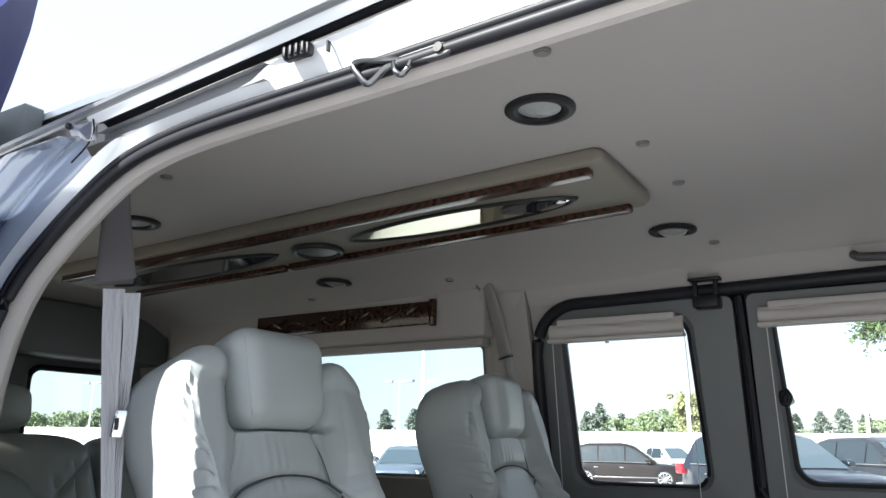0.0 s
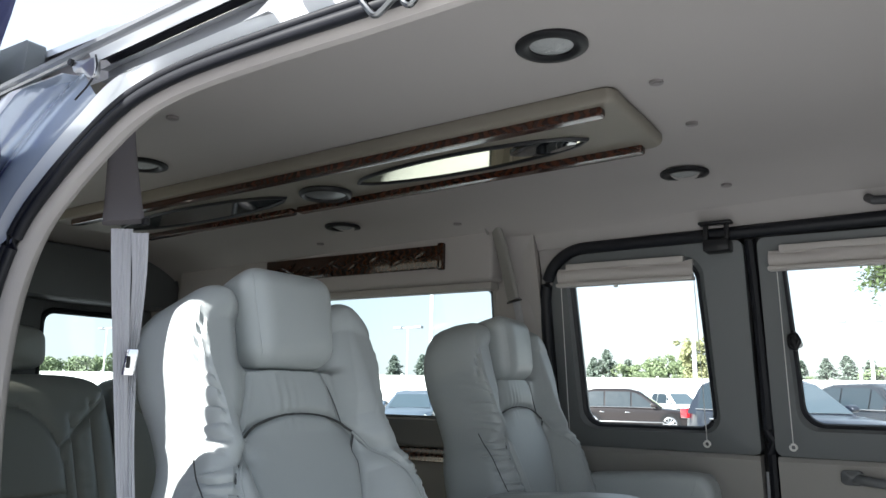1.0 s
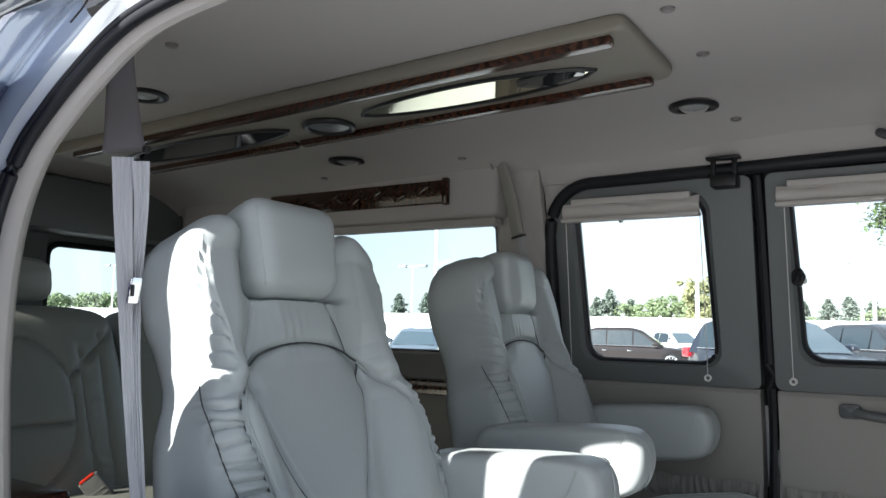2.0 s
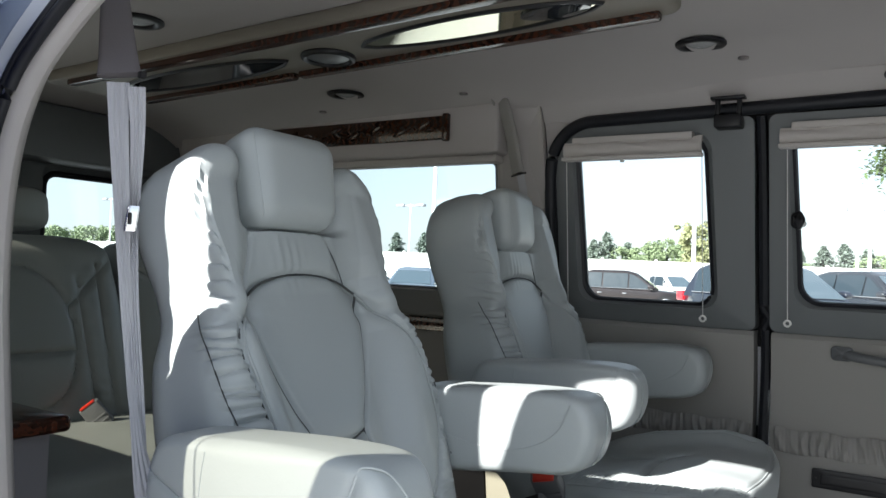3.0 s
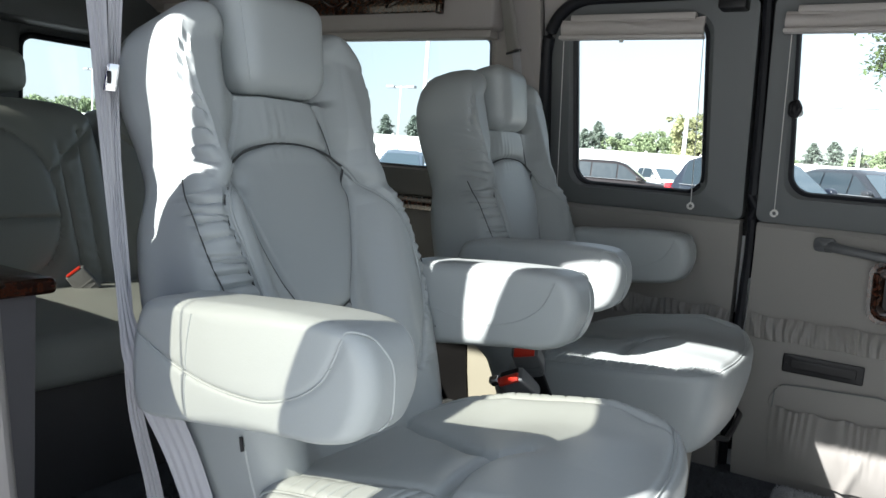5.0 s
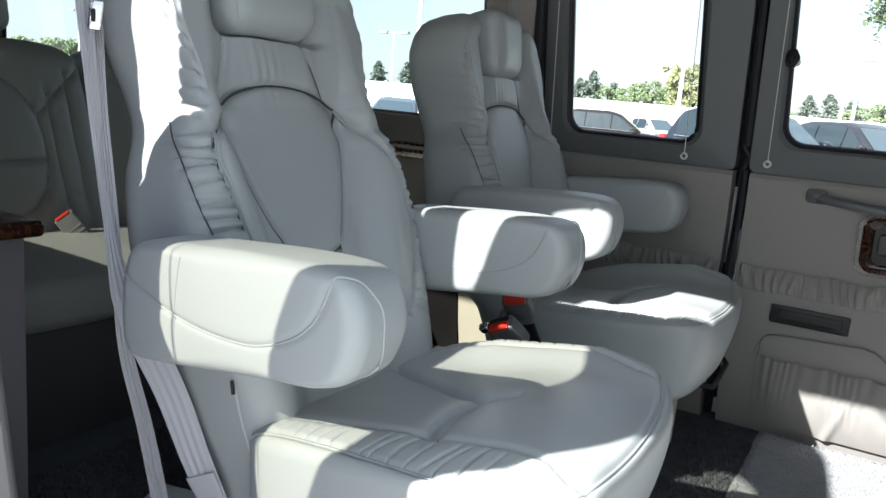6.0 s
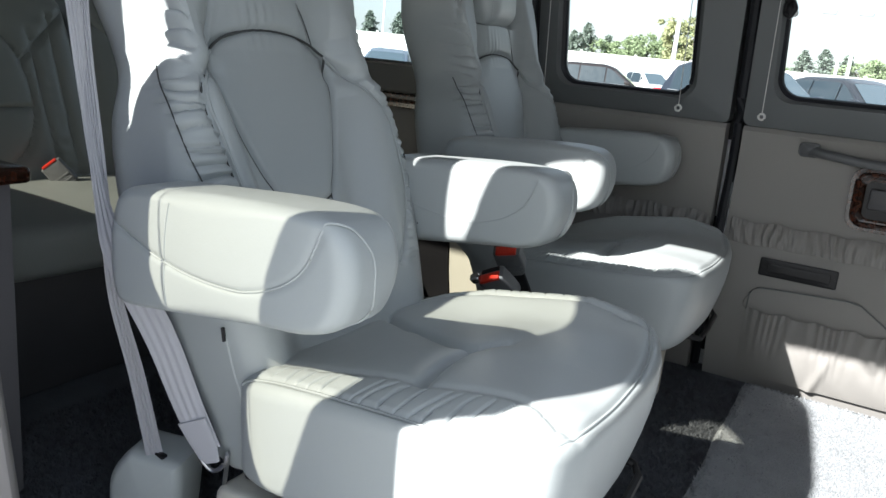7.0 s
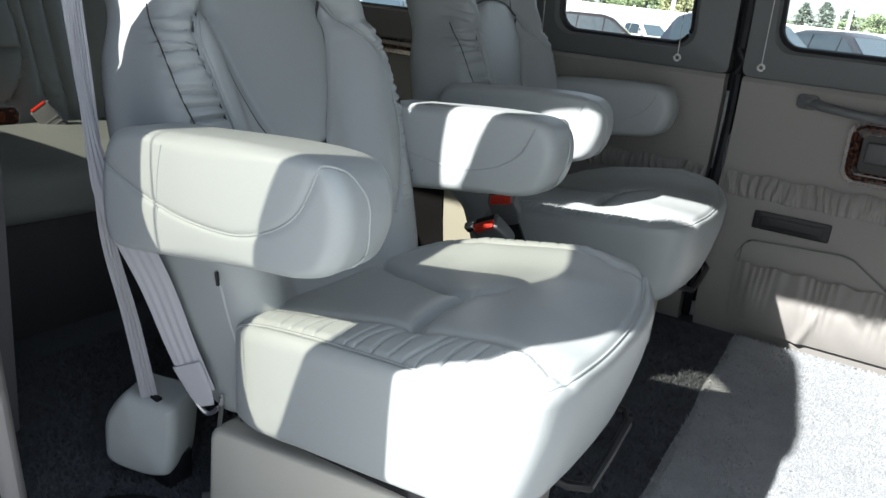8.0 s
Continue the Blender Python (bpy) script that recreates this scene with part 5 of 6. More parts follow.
# ---- seat belts ----
def through_points(pts, n=8):
    p = [Vector(q) for q in pts]
    out = []
    for k in range(len(p) - 1):
        a, b, c, d = p[max(k - 1, 0)], p[k], p[k + 1], p[min(k + 2, len(p) - 1)]
        for t in np.linspace(0, 1, n, endpoint=False):
            out.append(0.5 * (2 * b + (c - a) * t + (2 * a - 5 * b + 4 * c - d) * t * t + (3 * b - a - 3 * c + d) * t**3))
    return out + [p[-1]]


def set_back(p):
    """The upper run hangs a little deeper inside, over the pillar's shade."""
    f = min(1.0, max(0.0, (p[2] - 0.62) / 0.22))
    k = 1 + 0.062 * f * f * (3 - 2 * f)
    return (p[0] * k, 0.045 + (p[1] - 0.045) * k, 0.88 + (p[2] - 0.88) * k)


belt = thing("seat_belt", "grey seat belt hanging from a fabric sleeve", "seat belt")
face_cam = Vector((0.62, 0.78, 0))
up_pts = [set_back(p) for p in ((-1.048, 0.748, 1.395), (-1.028, 0.732, 1.316), (-1.000, 0.718, 1.23), (-0.966, 0.706, 1.128))]
part("sleeve", strap(through_points(up_pts, 8), lambda f: 0.037 + 0.026 * max(0.0, f - 0.40) ** 1.5 / 0.465, lambda f: 0.010 + 0.006 * f, lambda f: Vector((0.62, 0.78, 0.34 * f**3)), 0), SLEEVE, belt, "taupe fabric sleeve")
part("clip", box(-1.003, -0.991, 0.760, 0.770, 1.139, 1.151, 0.003), BLACK, belt)
run = [(-0.967, 0.705, 1.118), (-0.964, 0.708, 1.05), (-0.960, 0.714, 0.96), (-0.950, 0.718, 0.85), (-0.930, 0.717, 0.74), (-0.905, 0.713, 0.66), (-0.880, 0.710, 0.59), (-0.852, 0.712, 0.535), (-0.805, 0.738, 0.43), (-0.783, 0.765, 0.33), (-0.760, 0.783, 0.258)]


def belt_across(f):
    keys = ((0, (0.62, 0.78, 0)), (0.25, (0.45, 0.9, 0)), (0.42, (-0.35, 0.95, 0)), (0.56, (-0.15, 0.98, 0.1)), (0.72, (0.6, 0.5, 0.3)), (1, (0.75, 0.2, 0.35)))
    return Vector([np.interp(f, [k for k, _ in keys], [v[i] for _, v in keys]) for i in range(3)]).normalized()


part("lap_webbing", strap(through_points([set_back(p) for p in run]), lambda f: float(np.interp(f, (0, 0.15, 0.3, 0.5, 0.62, 0.75, 1), (0.032, 0.026, 0.019, 0.018, 0.028, 0.044, 0.046))), 0.0025, belt_across), WEBBING, belt)
back_run = [(-0.943, 0.718, 1.112), (-0.945, 0.725, 1.05), (-0.962, 0.738, 0.965), (-0.972, 0.746, 0.93), (-0.955, 0.735, 0.885), (-0.938, 0.728, 0.80), (-0.915, 0.724, 0.69), (-0.903, 0.728, 0.57), (-0.903, 0.742, 0.46), (-0.908, 0.780, 0.33), (-0.918, 0.822, 0.172)]
part("shoulder_webbing", strap(through_points([set_back(p) for p in back_run]), lambda f: float(np.interp(f, (0, 0.2, 0.4, 0.7, 1), (0.026, 0.016, 0.013, 0.016, 0.026))), 0.0025, lambda f: face_cam), WEBBING, belt)
tongue_at, facing = Vector((-1.000, 0.762, 0.928)), Vector((0.80, -0.60, 0))
part("tongue", rounded_block(0.0095, 0.020, 0.008, 0.0035, 8, lambda a, v, d: tongue_at + face_cam * (a + 0.12 * v) + Vector((0, 0, v)) + facing * d), CHROME, belt, "chrome latch tongue")
part("tongue_slot", rounded_block(0.0030, 0.009, 0.004, 0.0015, 4, lambda a, v, d: tongue_at + face_cam * (a - 0.003) + Vector((0, 0, v)) + facing * (d + 0.0065)), BLACK, belt, "dark slot")
part("stitched_end", strap(through_points([(-0.7765, 0.7685, 0.302), (-0.764, 0.778, 0.268), (-0.754, 0.786, 0.236)], 5), lambda f: 0.0475 - 0.020 * f**2, 0.0042, lambda f: Vector((0.75, 0.2, 0.35)), 0), WEBBING, belt, "stitched webbing end")
part("anchor_plate", tube(through_points([(-0.768, 0.782, 0.236), (-0.752, 0.788, 0.222), (-0.736, 0.794, 0.236), (-0.734, 0.798, 0.252), (-0.742, 0.806, 0.232), (-0.762, 0.818, 0.15), (-0.782, 0.83, 0.03)], 4), 0.0034, 8), STEEL, belt, "thin steel anchor hook")
part("anchor_bolt", tube([(-0.79, 0.815, 0.035), (-0.765, 0.84, 0.035)], 0.014, 8), STEEL, belt)
reel = puffy(smooth_outline([(-0.066, 0.035), (-0.052, 0.004), (0.0, -0.006), (0.046, 0.002), (0.062, 0.024), (0.063, 0.11), (0.058, 0.170), (0.046, 0.184), (-0.02, 0.184), (-0.044, 0.176), (-0.070, 0.11)], 96), 0.105, 0.022, lambda x, z, d: Vector((x, 0.0525 - d, z)), dome=0.006, rings=8)
bmesh.ops.transform(reel, matrix=pose(-0.946, 0.845, 0.035, 0, 6, 20) @ Matrix.Diagonal((0.94, 0.94, 0.76, 1)), verts=reel.verts)
part("reel_cover", reel, GREY_PLASTIC, belt, "rounded grey plastic reel cover")
part("reel_slot", box(-0.938, -0.898, 0.820, 0.832, 0.168, 0.177, 0.003), BLACK, belt)
part("reel_bracket", box(-0.955, -0.885, 0.835, 0.885, 0.0, 0.06, 0.005), BLACK, belt)

belt_far = thing("seat_belt", "grey seat belt on the far pillar in a sleeve", "seat belt")
part("sleeve", strap(through_points([(-1.140, 2.10, 1.360), (-1.118, 2.085, 1.392), (-1.088, 2.078, 1.384), (-1.062, 2.085, 1.30), (-1.034, 2.097, 1.165)], 6), lambda f: 0.050 + 0.010 * f, 0.016, lambda f: Vector((0.8, -0.5, 0)), 0), TRIM_FABRIC, belt_far, "taupe fabric sleeve")
part("guide", tube([(-1.062, 2.112, 1.158), (-1.000, 2.075, 1.162)], 0.004, 6), CHROME, belt_far)
part("webbing", strap(through_points([(-1.030, 2.10, 1.17), (-1.015, 2.10, 1.10), (-1.00, 2.09, 0.98), (-0.985, 2.06, 0.80), (-0.99, 2.06, 0.3)], 5), 0.042, 0.0025, lambda f: Vector((0.8, -0.5, 0))), WEBBING, belt_far)


def buckle(at, tilt, turn, label, reach=0.17, tip=False):
    b = thing("belt_buckle", label, "buckle", "belt buckles")
    b.matrix_world = pose(*at, tilt[0], tilt[1], turn)
    part("housing", puffy(smooth_outline([(-0.022, -0.080), (0.0, -0.084), (0.022, -0.080), (0.028, -0.055), (0.027, -0.010), (0.024, -0.002), (0.0, 0.0), (-0.024, -0.002), (-0.027, -0.010), (-0.028, -0.055)], 40), 0.034, 0.006, lambda y, z, d: Vector((d - 0.017, y, z)), dome=0.002, rings=4), BUCKLE_GREY, b)
    for z in (-0.046, -0.060):
        part("grip_rib", box(0.016, 0.0195, -0.023, 0.023, z - 0.003, z + 0.003, 0.0015), BUCKLE_GREY, b)
    part("stalk", box(-0.006, 0.006, -0.018, 0.018, -reach, -0.075, 0.003), BLACK, b, "black webbing stalk")
    part("tongue_slot", box(-0.013, -0.003, -0.020, 0.020, -0.004, 0.0008, 0.001), BLACK, b, "dark slot")
    part("button", box(-0.001, 0.0185, -0.021, 0.021, -0.005, 0.0022, 0.002, 2), RED, b, "red release button")
    if tip:
        part("tip", rounded_block(0.010, 0.009, 0.016, 0.004, 6, lambda y, z, d: Vector((d - 0.002, y - 0.029, z + 0.004))), CHROME, b, "bright metal tip")
    return b


buckle((-0.614, 1.425, 0.482), (16, 42), -66, "dark grey belt buckle with red button between the chairs", 0.49)
buckle((-0.612, 1.36, 0.440), (34, 38), -66, "dark grey belt buckle lying beside the cushion", tip=True)

# ---- rear bench ----
bench = thing("rear_bench", "grey leather three-seat rear bench, its shade put into the colour", "bench")
bench_cush = lambda x, y, d: Vector((x, y, 0.29 + d * 0.58))
for y0, y1 in ((0.86, 1.50), (1.505, 2.15)):
    part("seat_cushion", puffy(smooth_outline([(-1.98, y0 + 0.02), (-1.75, y0), (-1.55, y0 + 0.01), (-1.49, y0 + 0.08), (-1.47, (y0 + y1) / 2), (-1.49, y1 - 0.08), (-1.55, y1 - 0.01), (-1.75, y1), (-1.98, y1 - 0.02)], 120), 0.215, 0.06, bench_cush, dome=0.02, rings=14), SHADED_LEATHER, bench)
    yc = (y0 + y1) / 2
    bo = smooth_outline([(y0 + 0.02, 0.36), (y0, 0.5), (y0 + 0.005, 0.8), (y0 + 0.05, 0.905), (yc, 0.918), (y1 - 0.05, 0.905), (y1 - 0.005, 0.8), (y1, 0.5), (y1 - 0.02, 0.36), (yc, 0.34)], 160)
    oval = [(yc + 0.14 * math.cos(a), 0.64 + 0.19 * math.sin(a)) for a in np.linspace(0, 2 * math.pi, 40)]
    lines = [oval, [(yc - 0.30, 0.86), (yc - 0.13, 0.72), (yc - 0.14, 0.42)], [(yc + 0.30, 0.86), (yc + 0.13, 0.72)], [(yc - 0.14, 0.60), (yc + 0.14, 0.60)], [(yc + 0.24, 0.84), (yc + 0.23, 0.42)], [(yc + 0.17, 0.80), (yc + 0.17, 0.42)]]
    gm = groove_map(lines, 0.006, 0.010)

    def bpress(p, gm=gm, yc=yc):
        ruch = np.clip(1 - np.abs(np.abs(p[:, 0] - yc) - 0.20) / 0.03, 0, 1)
        return gm(p) + ruch * 0.005 * (0.5 + 0.5 * np.sin(p[:, 1] * 150 + 2 * np.sin(p[:, 1] * 40)))

    part("seat_back", puffy(bo, 0.16, 0.055, lambda y, z, d: Vector((-2.09 - 0.36 * (z - 0.42) + d, y, z)), dome=0.015, rings=36, press=bpress), SHADED_LEATHER, bench)
    part("headrest", puffy(smooth_outline([(yc - 0.13, 0.94), (yc, 0.925), (yc + 0.13, 0.94), (yc + 0.145, 1.0), (yc + 0.12, 1.05), (yc, 1.06), (yc - 0.12, 1.05), (yc - 0.145, 1.0)], 70), 0.11, 0.035, lambda y, z, d: Vector((-2.27 + d, y, z)), dome=0.012, rings=8), SHADED_LEATHER, bench)
part("plinth", box(-1.95, -1.56, 0.88, 2.13, 0.0, 0.295, 0.01), DARK_GREY, bench, "dark bench frame")
buckle((-1.885, 1.285, 0.468), (40, 0), -40, "dark belt buckle with red button on the bench")

# ---- cabinet by the doorway ----
cabinet = thing("side_cabinet", "narrow dark taupe side cabinet with a wood top", "cabinet")
part("body", box(-1.53, -1.225, 0.690, 0.790, 0.0, 0.575, 0.008), CABINET, cabinet)
part("top", box(-1.55, -1.194, 0.682, 0.808, 0.574, 0.602, 0.010, 3), WOOD, cabinet, "polished dark wood top")

# ---- small fittings on the jamb ----
striker = thing("door_striker", "chrome wire striker loop on the header", "striker")
part("loop", tube(through_points([(-0.448, 0.682, 1.345), (-0.462, 0.674, 1.343), (-0.500, 0.670, 1.349), (-0.508, 0.670, 1.344), (-0.497, 0.670, 1.328), (-0.487, 0.671, 1.317), (-0.477, 0.673, 1.322), (-0.464, 0.676, 1.334), (-0.450, 0.680, 1.338)], 5), 0.0040, 8), DARK_STEEL, striker)
part("eye", tube(through_points([(-0.455, 0.678, 1.340), (-0.450, 0.675, 1.326), (-0.441, 0.675, 1.319), (-0.434, 0.677, 1.326), (-0.432, 0.680, 1.336)], 5), 0.0036, 8), DARK_STEEL, striker)
part("plate", puffy(smooth_outline([(-0.452, 1.336), (-0.40, 1.331), (-0.380, 1.333), (-0.374, 1.341), (-0.390, 1.348), (-0.452, 1.350)], 40), 0.010, 0.003, lambda x, z, d: Vector((x, 0.688 - d, z)), dome=0.0, rings=3), DARK_GREY, striker)
part("bolt", tube([(-0.392, 0.682, 1.341), (-0.392, 0.674, 1.341)], 0.006, 10), BLACK, striker)
bump = thing("door_bumper", "small black ribbed rubber bumper on the jamb", "bumper")
part("base", box(-0.612, -0.570, 0.655, 0.668, 1.374, 1.391, 0.003), RUBBER, bump)
for i in range(4):
    part("rib", box(-0.609 + 0.010 * i, -0.6035 + 0.010 * i, 0.650, 0.657, 1.375, 1.390, 0.002), RUBBER, bump)
tick = part("jamb_slot", box(-0.548, -0.5455, 0.6635, 0.670, 1.374, 1.388, 0.0), BLACK)
tagged(tick, "narrow dark slot in the painted jamb", "slot")
bracket = thing("jamb_bracket", "small bright metal clip at the jamb corner", "bracket")
lump = smooth_outline([(-1.030, 1.372), (-1.022, 1.352), (-1.000, 1.345), (-0.985, 1.336), (-0.968, 1.332), (-0.966, 1.350), (-0.972, 1.364), (-0.990, 1.366), (-1.010, 1.368)], 40)
part("clip", puffy(lump, 0.010, 0.004, lambda x, z, d: Vector((x, 0.646 - d, z)), dome=0.003, rings=4), STEEL, bracket)
part("gap_line", tube([(-0.968, 0.636, 1.366), (-0.964, 0.637, 1.350), (-0.968, 0.638, 1.336), (-0.990, 0.640, 1.322), (-1.015, 0.640, 1.308)], 0.0016, 6), RUBBER, bracket, "dark sealant line")
part("screw", tube([(-1.024, 0.640, 1.366), (-1.024, 0.630, 1.366)], 0.005, 10), BLACK, bracket)

# the outer body stands a little out from the inner trim
EYE_LINE = Vector((0.01, 0.045, 0.875))
OUTWARD = Matrix.Translation(EYE_LINE) @ Matrix.Scale(0.935, 4) @ Matrix.Translation(-EYE_LINE)
for ob in (doorway, striker, bump, tick, bracket):
    ob.matrix_world = OUTWARD @ ob.matrix_basis


# ---- the lot outside ----
GROUND = -0.72
# base colour lifted towards blue in place of more sky reflection
CAR_GLASS = surface("sky_tone_car_glass", (0.045, 0.075, 0.095), 0.10, vary=0.1, bump=0.0, spec=1.0, coat=1.0)
TYRE = surface("tyre_rubber", (0.025, 0.025, 0.026), 0.8, vary=0.2)
ALLOY = surface("alloy_wheel", (0.6, 0.6, 0.62), 0.25, metal=0.9, vary=0.05)
SIDE_GLASS = surface("dark_side_glass", (0.020, 0.032, 0.042), 0.30, vary=0.1, bump=0.0)
LIGHT_GLASS = surface("headlamp_glass", (0.8, 0.82, 0.85), 0.08, vary=0.1, bump=0.0, coat=1.0)
TAIL = surface("red_lamp", (0.5, 0.02, 0.03), 0.15, coat=1.0)


def car_paint(name, color, metal=0.4):
    return surface(name, color, 0.32, metal=metal, vary=0.05, scale=2, bump=0.0, coat=0.6)


def build_car(name, label, paint, at, heading, L=4.8, W=1.85, H=1.72, hood=0.30, tail=0.06, waist=0.98, nose=0.86):
    """A parked car: lofted body and cabin, glazing, wheels in dark arches, lamps. Its nose points along +x before it is turned."""
    car = thing(name, label, "car", at=(at[0], at[1], GROUND), turn=heading)
    h = L / 2
    cowl, rear = h - hood * L, -h + 0.10 + tail * L
    wide = lambda x: W / 2 * (1 - 0.30 * max(0.0, abs(x) / h - 0.55) ** 1.7 / 0.26)
    belt = lambda x: float(np.interp(x, (-h, -h + 0.05, rear + 0.1, 0, cowl, cowl + 0.35, h - 0.35, h - 0.10, h), (waist - 0.16, waist - 0.05, waist + 0.03, waist + 0.01, waist - 0.02, waist - 0.05, nose + 0.02, nose - 0.06, nose - 0.22)))
    floor_z = lambda x: float(np.interp(abs(x), (0, h - 0.5, h - 0.1, h), (0.24, 0.26, 0.32, 0.42)))

    def loft(xs, section):
        bm = bmesh.new()
        rows = [[bm.verts.new((x, y, z)) for y, z in section(x)] for x in xs]
        m = len(rows[0])
        for p, q in zip(rows, rows[1:]):
            for j in range(m):
                bm.faces.new((p[j], p[(j + 1) % m], q[(j + 1) % m], q[j]))
        bm.faces.new(rows[0])
        bm.faces.new(rows[-1])
        return bm

    def both(half):
        return half + [(-y, z) for y, z in half[::-1] if y > 0.001]

    def body_section(x):
        w, t, f = wide(x), belt(x), floor_z(x)
        return both([(0, f), (w * 0.90, f), (w * 0.975, f + 0.10), (w, f + 0.3 * (t - f)), (w * 0.985, f + 0.52 * (t - f)), (w * 0.995, f + 0.72 * (t - f)), (w * 0.965, t - 0.055), (w * 0.90, t - 0.012), (w * 0.45, t + 0.018), (0, t + 0.024)])

    part("body", loft([h * math.sin(math.pi / 2 * f) for f in np.linspace(-1, 1, 41)], body_section), paint, car)
    base_w, top_w = W / 2 - 0.07, W / 2 - 0.27
    side_y = lambda z: base_w + (top_w - base_w) * min(1.2, max(0.0, (z - waist) / (H - waist)))
    top_z = lambda x: float(np.interp(x, (rear, rear + 0.13, rear + 0.34, rear + 0.75, -0.1, cowl - 1.15, cowl - 0.86, cowl + 0.10), (waist, waist + 0.36 * (H - waist), H - 0.12, H - 0.02, H, H - 0.03, H - 0.11, waist - 0.06)))

    def cabin_section(x):
        t = max(top_z(x), waist - 0.05)
        y = side_y(t)
        return both([(0, waist - 0.10), (base_w, waist - 0.10), (side_y(t - 0.06), max(t - 0.06, waist - 0.09)), (y - 0.035, t - 0.012), (y * 0.6, t + 0.012), (0, t + 0.018)])

    part("cabin", loft(np.linspace(rear, cowl + 0.10, 48), cabin_section), paint, car, "painted roof and pillars")
    for x0, x1, lab in ((cowl + 0.02, cowl - 0.82, "sloping windscreen"), (rear + 0.02, rear + 0.32, "rear window")):
        part("windscreen" if x0 > 0 else "rear_window", sheet(np.linspace(x0, x1, 8), np.linspace(-1, 1, 7), lambda x, f: (x + 0.012 * (1 if x > 0 else -1), f * (side_y(top_z(x)) - 0.11), top_z(x) + 0.030 - 0.010 * f * f), (0, 0, -0.008)), CAR_GLASS, car, lab)
    marks = [cowl - 0.35, 0.02 * L, -0.19 * L, rear + 0.42]
    for s in (-1, 1):
        for xa, xb in zip(marks, marks[1:]):
            def pane_at(x, f, s=s):
                lo, hi = waist + 0.035, max(waist + 0.05, min(top_z(x + (0.06 if x > 0 else -0.03)) - 0.085, H - 0.12))
                z = lo + (hi - lo) * f
                return (x, s * (side_y(z) + 0.022), z)
            part("side_window", sheet(np.linspace(xa - 0.03, xb + 0.03, 9), (0, 0.5, 1), pane_at, (0, -s * 0.008, 0)), SIDE_GLASS, car, "dark reflecting glass")
        part("window_trim", tube([(x, s * (side_y(waist + 0.02) + 0.008), waist + 0.022) for x in (cowl - 0.2, 0, rear + 0.35)], 0.011, 6), CHROME, car)
        part("side_moulding", box(-h * 0.55, h * 0.52, s * W / 2 - 0.012, s * W / 2 + 0.012, 0.40, 0.44, 0.006), STEEL, car)
        for x in (0.00 * L, -0.20 * L):
            part("door_handle", box(x - 0.13, x + 0.05, s * W / 2 - 0.025, s * W / 2 + 0.025, waist - 0.20, waist - 0.165, 0.008), CHROME, car)
        part("door_mirror", puffy(smooth_outline([(cowl - 0.36, waist + 0.04), (cowl - 0.14, waist + 0.05), (cowl - 0.12, waist + 0.13), (cowl - 0.22, waist + 0.19), (cowl - 0.37, waist + 0.17)], 24), 0.20, 0.05, lambda x, z, d, s=s: Vector((x, s * (W / 2 - 0.04 + d), z)), rings=3), paint, car)
        part("headlamp", puffy(smooth_outline([(0.0, 0.0), (0.30, -0.03), (0.36, 0.08), (0.30, 0.17), (0.02, 0.15)], 24), 0.14, 0.03, lambda a, z, d, s=s: Vector((h - 0.24 - 0.16 * a + d, s * (W / 2 - 0.50 + a * 1.02), nose - 0.25 + z)), rings=3), LIGHT_GLASS, car, "bright headlamp")
        part("tail_lamp", box(-h + 0.02, -h + 0.30, s * (W / 2 - 0.20) - 0.09, s * (W / 2 - 0.20) + 0.09, waist - 0.22, waist + 0.02, 0.03, 2), TAIL, car, "red tail lamp")
        for x in (0.315 * L, -0.29 * L):
            arch = bmesh.new()
            bmesh.ops.create_cone(arch, segments=30, radius1=0.415, radius2=0.415, depth=0.06, cap_ends=True, matrix=Matrix.Translation((x, s * (wide(x) - 0.018), 0.37)) @ Matrix.Rotation(radians(90), 4, "X"))
            part("wheel_arch", arch, BLACK, car, "dark wheel arch")
            wheel = bmesh.new()
            bmesh.ops.create_cone(wheel, segments=28, radius1=0.36, radius2=0.36, depth=0.22, cap_ends=True, matrix=Matrix.Translation((x, s * (wide(x) - 0.085), 0.36)) @ Matrix.Rotation(radians(90), 4, "X"))
            bmesh.ops.bevel(wheel, geom=[e for e in wheel.edges if len(e.link_faces) == 2 and e.calc_face_angle(0) > 1], offset=0.04, segments=2, affect="EDGES")
            tyre = part("wheel", wheel, TYRE, car, "black tyre with bright rim")
            rim = bmesh.new()
            y = s * (wide(x) + 0.030)
            for k in range(10):
                a = math.pi / 5 * k
                tube([(x, y, 0.36), (x + 0.25 * math.cos(a), y - s * 0.008, 0.36 + 0.25 * math.sin(a))], 0.022, 6, rim)
            tube([(x + 0.255 * math.cos(a), y - s * 0.006, 0.36 + 0.255 * math.sin(a)) for a in np.linspace(0, 2 * math.pi, 24, endpoint=False)], 0.026, 6, rim, closed=True)
            part("rim", rim, ALLOY, tyre)
    part("grille", puffy(rounded_rect(-W * 0.25, W * 0.25, 0.50, nose - 0.10, 0.05, 3), 0.05, 0.02, lambda y, z, d: Vector((h - 0.10 + d, y, z)), rings=3), CHROME, car)
    part("bumper", box(h - 0.22, h + 0.01, -W * 0.38, W * 0.38, 0.32, 0.46, 0.05, 3), DARK_GREY, car)
    return car


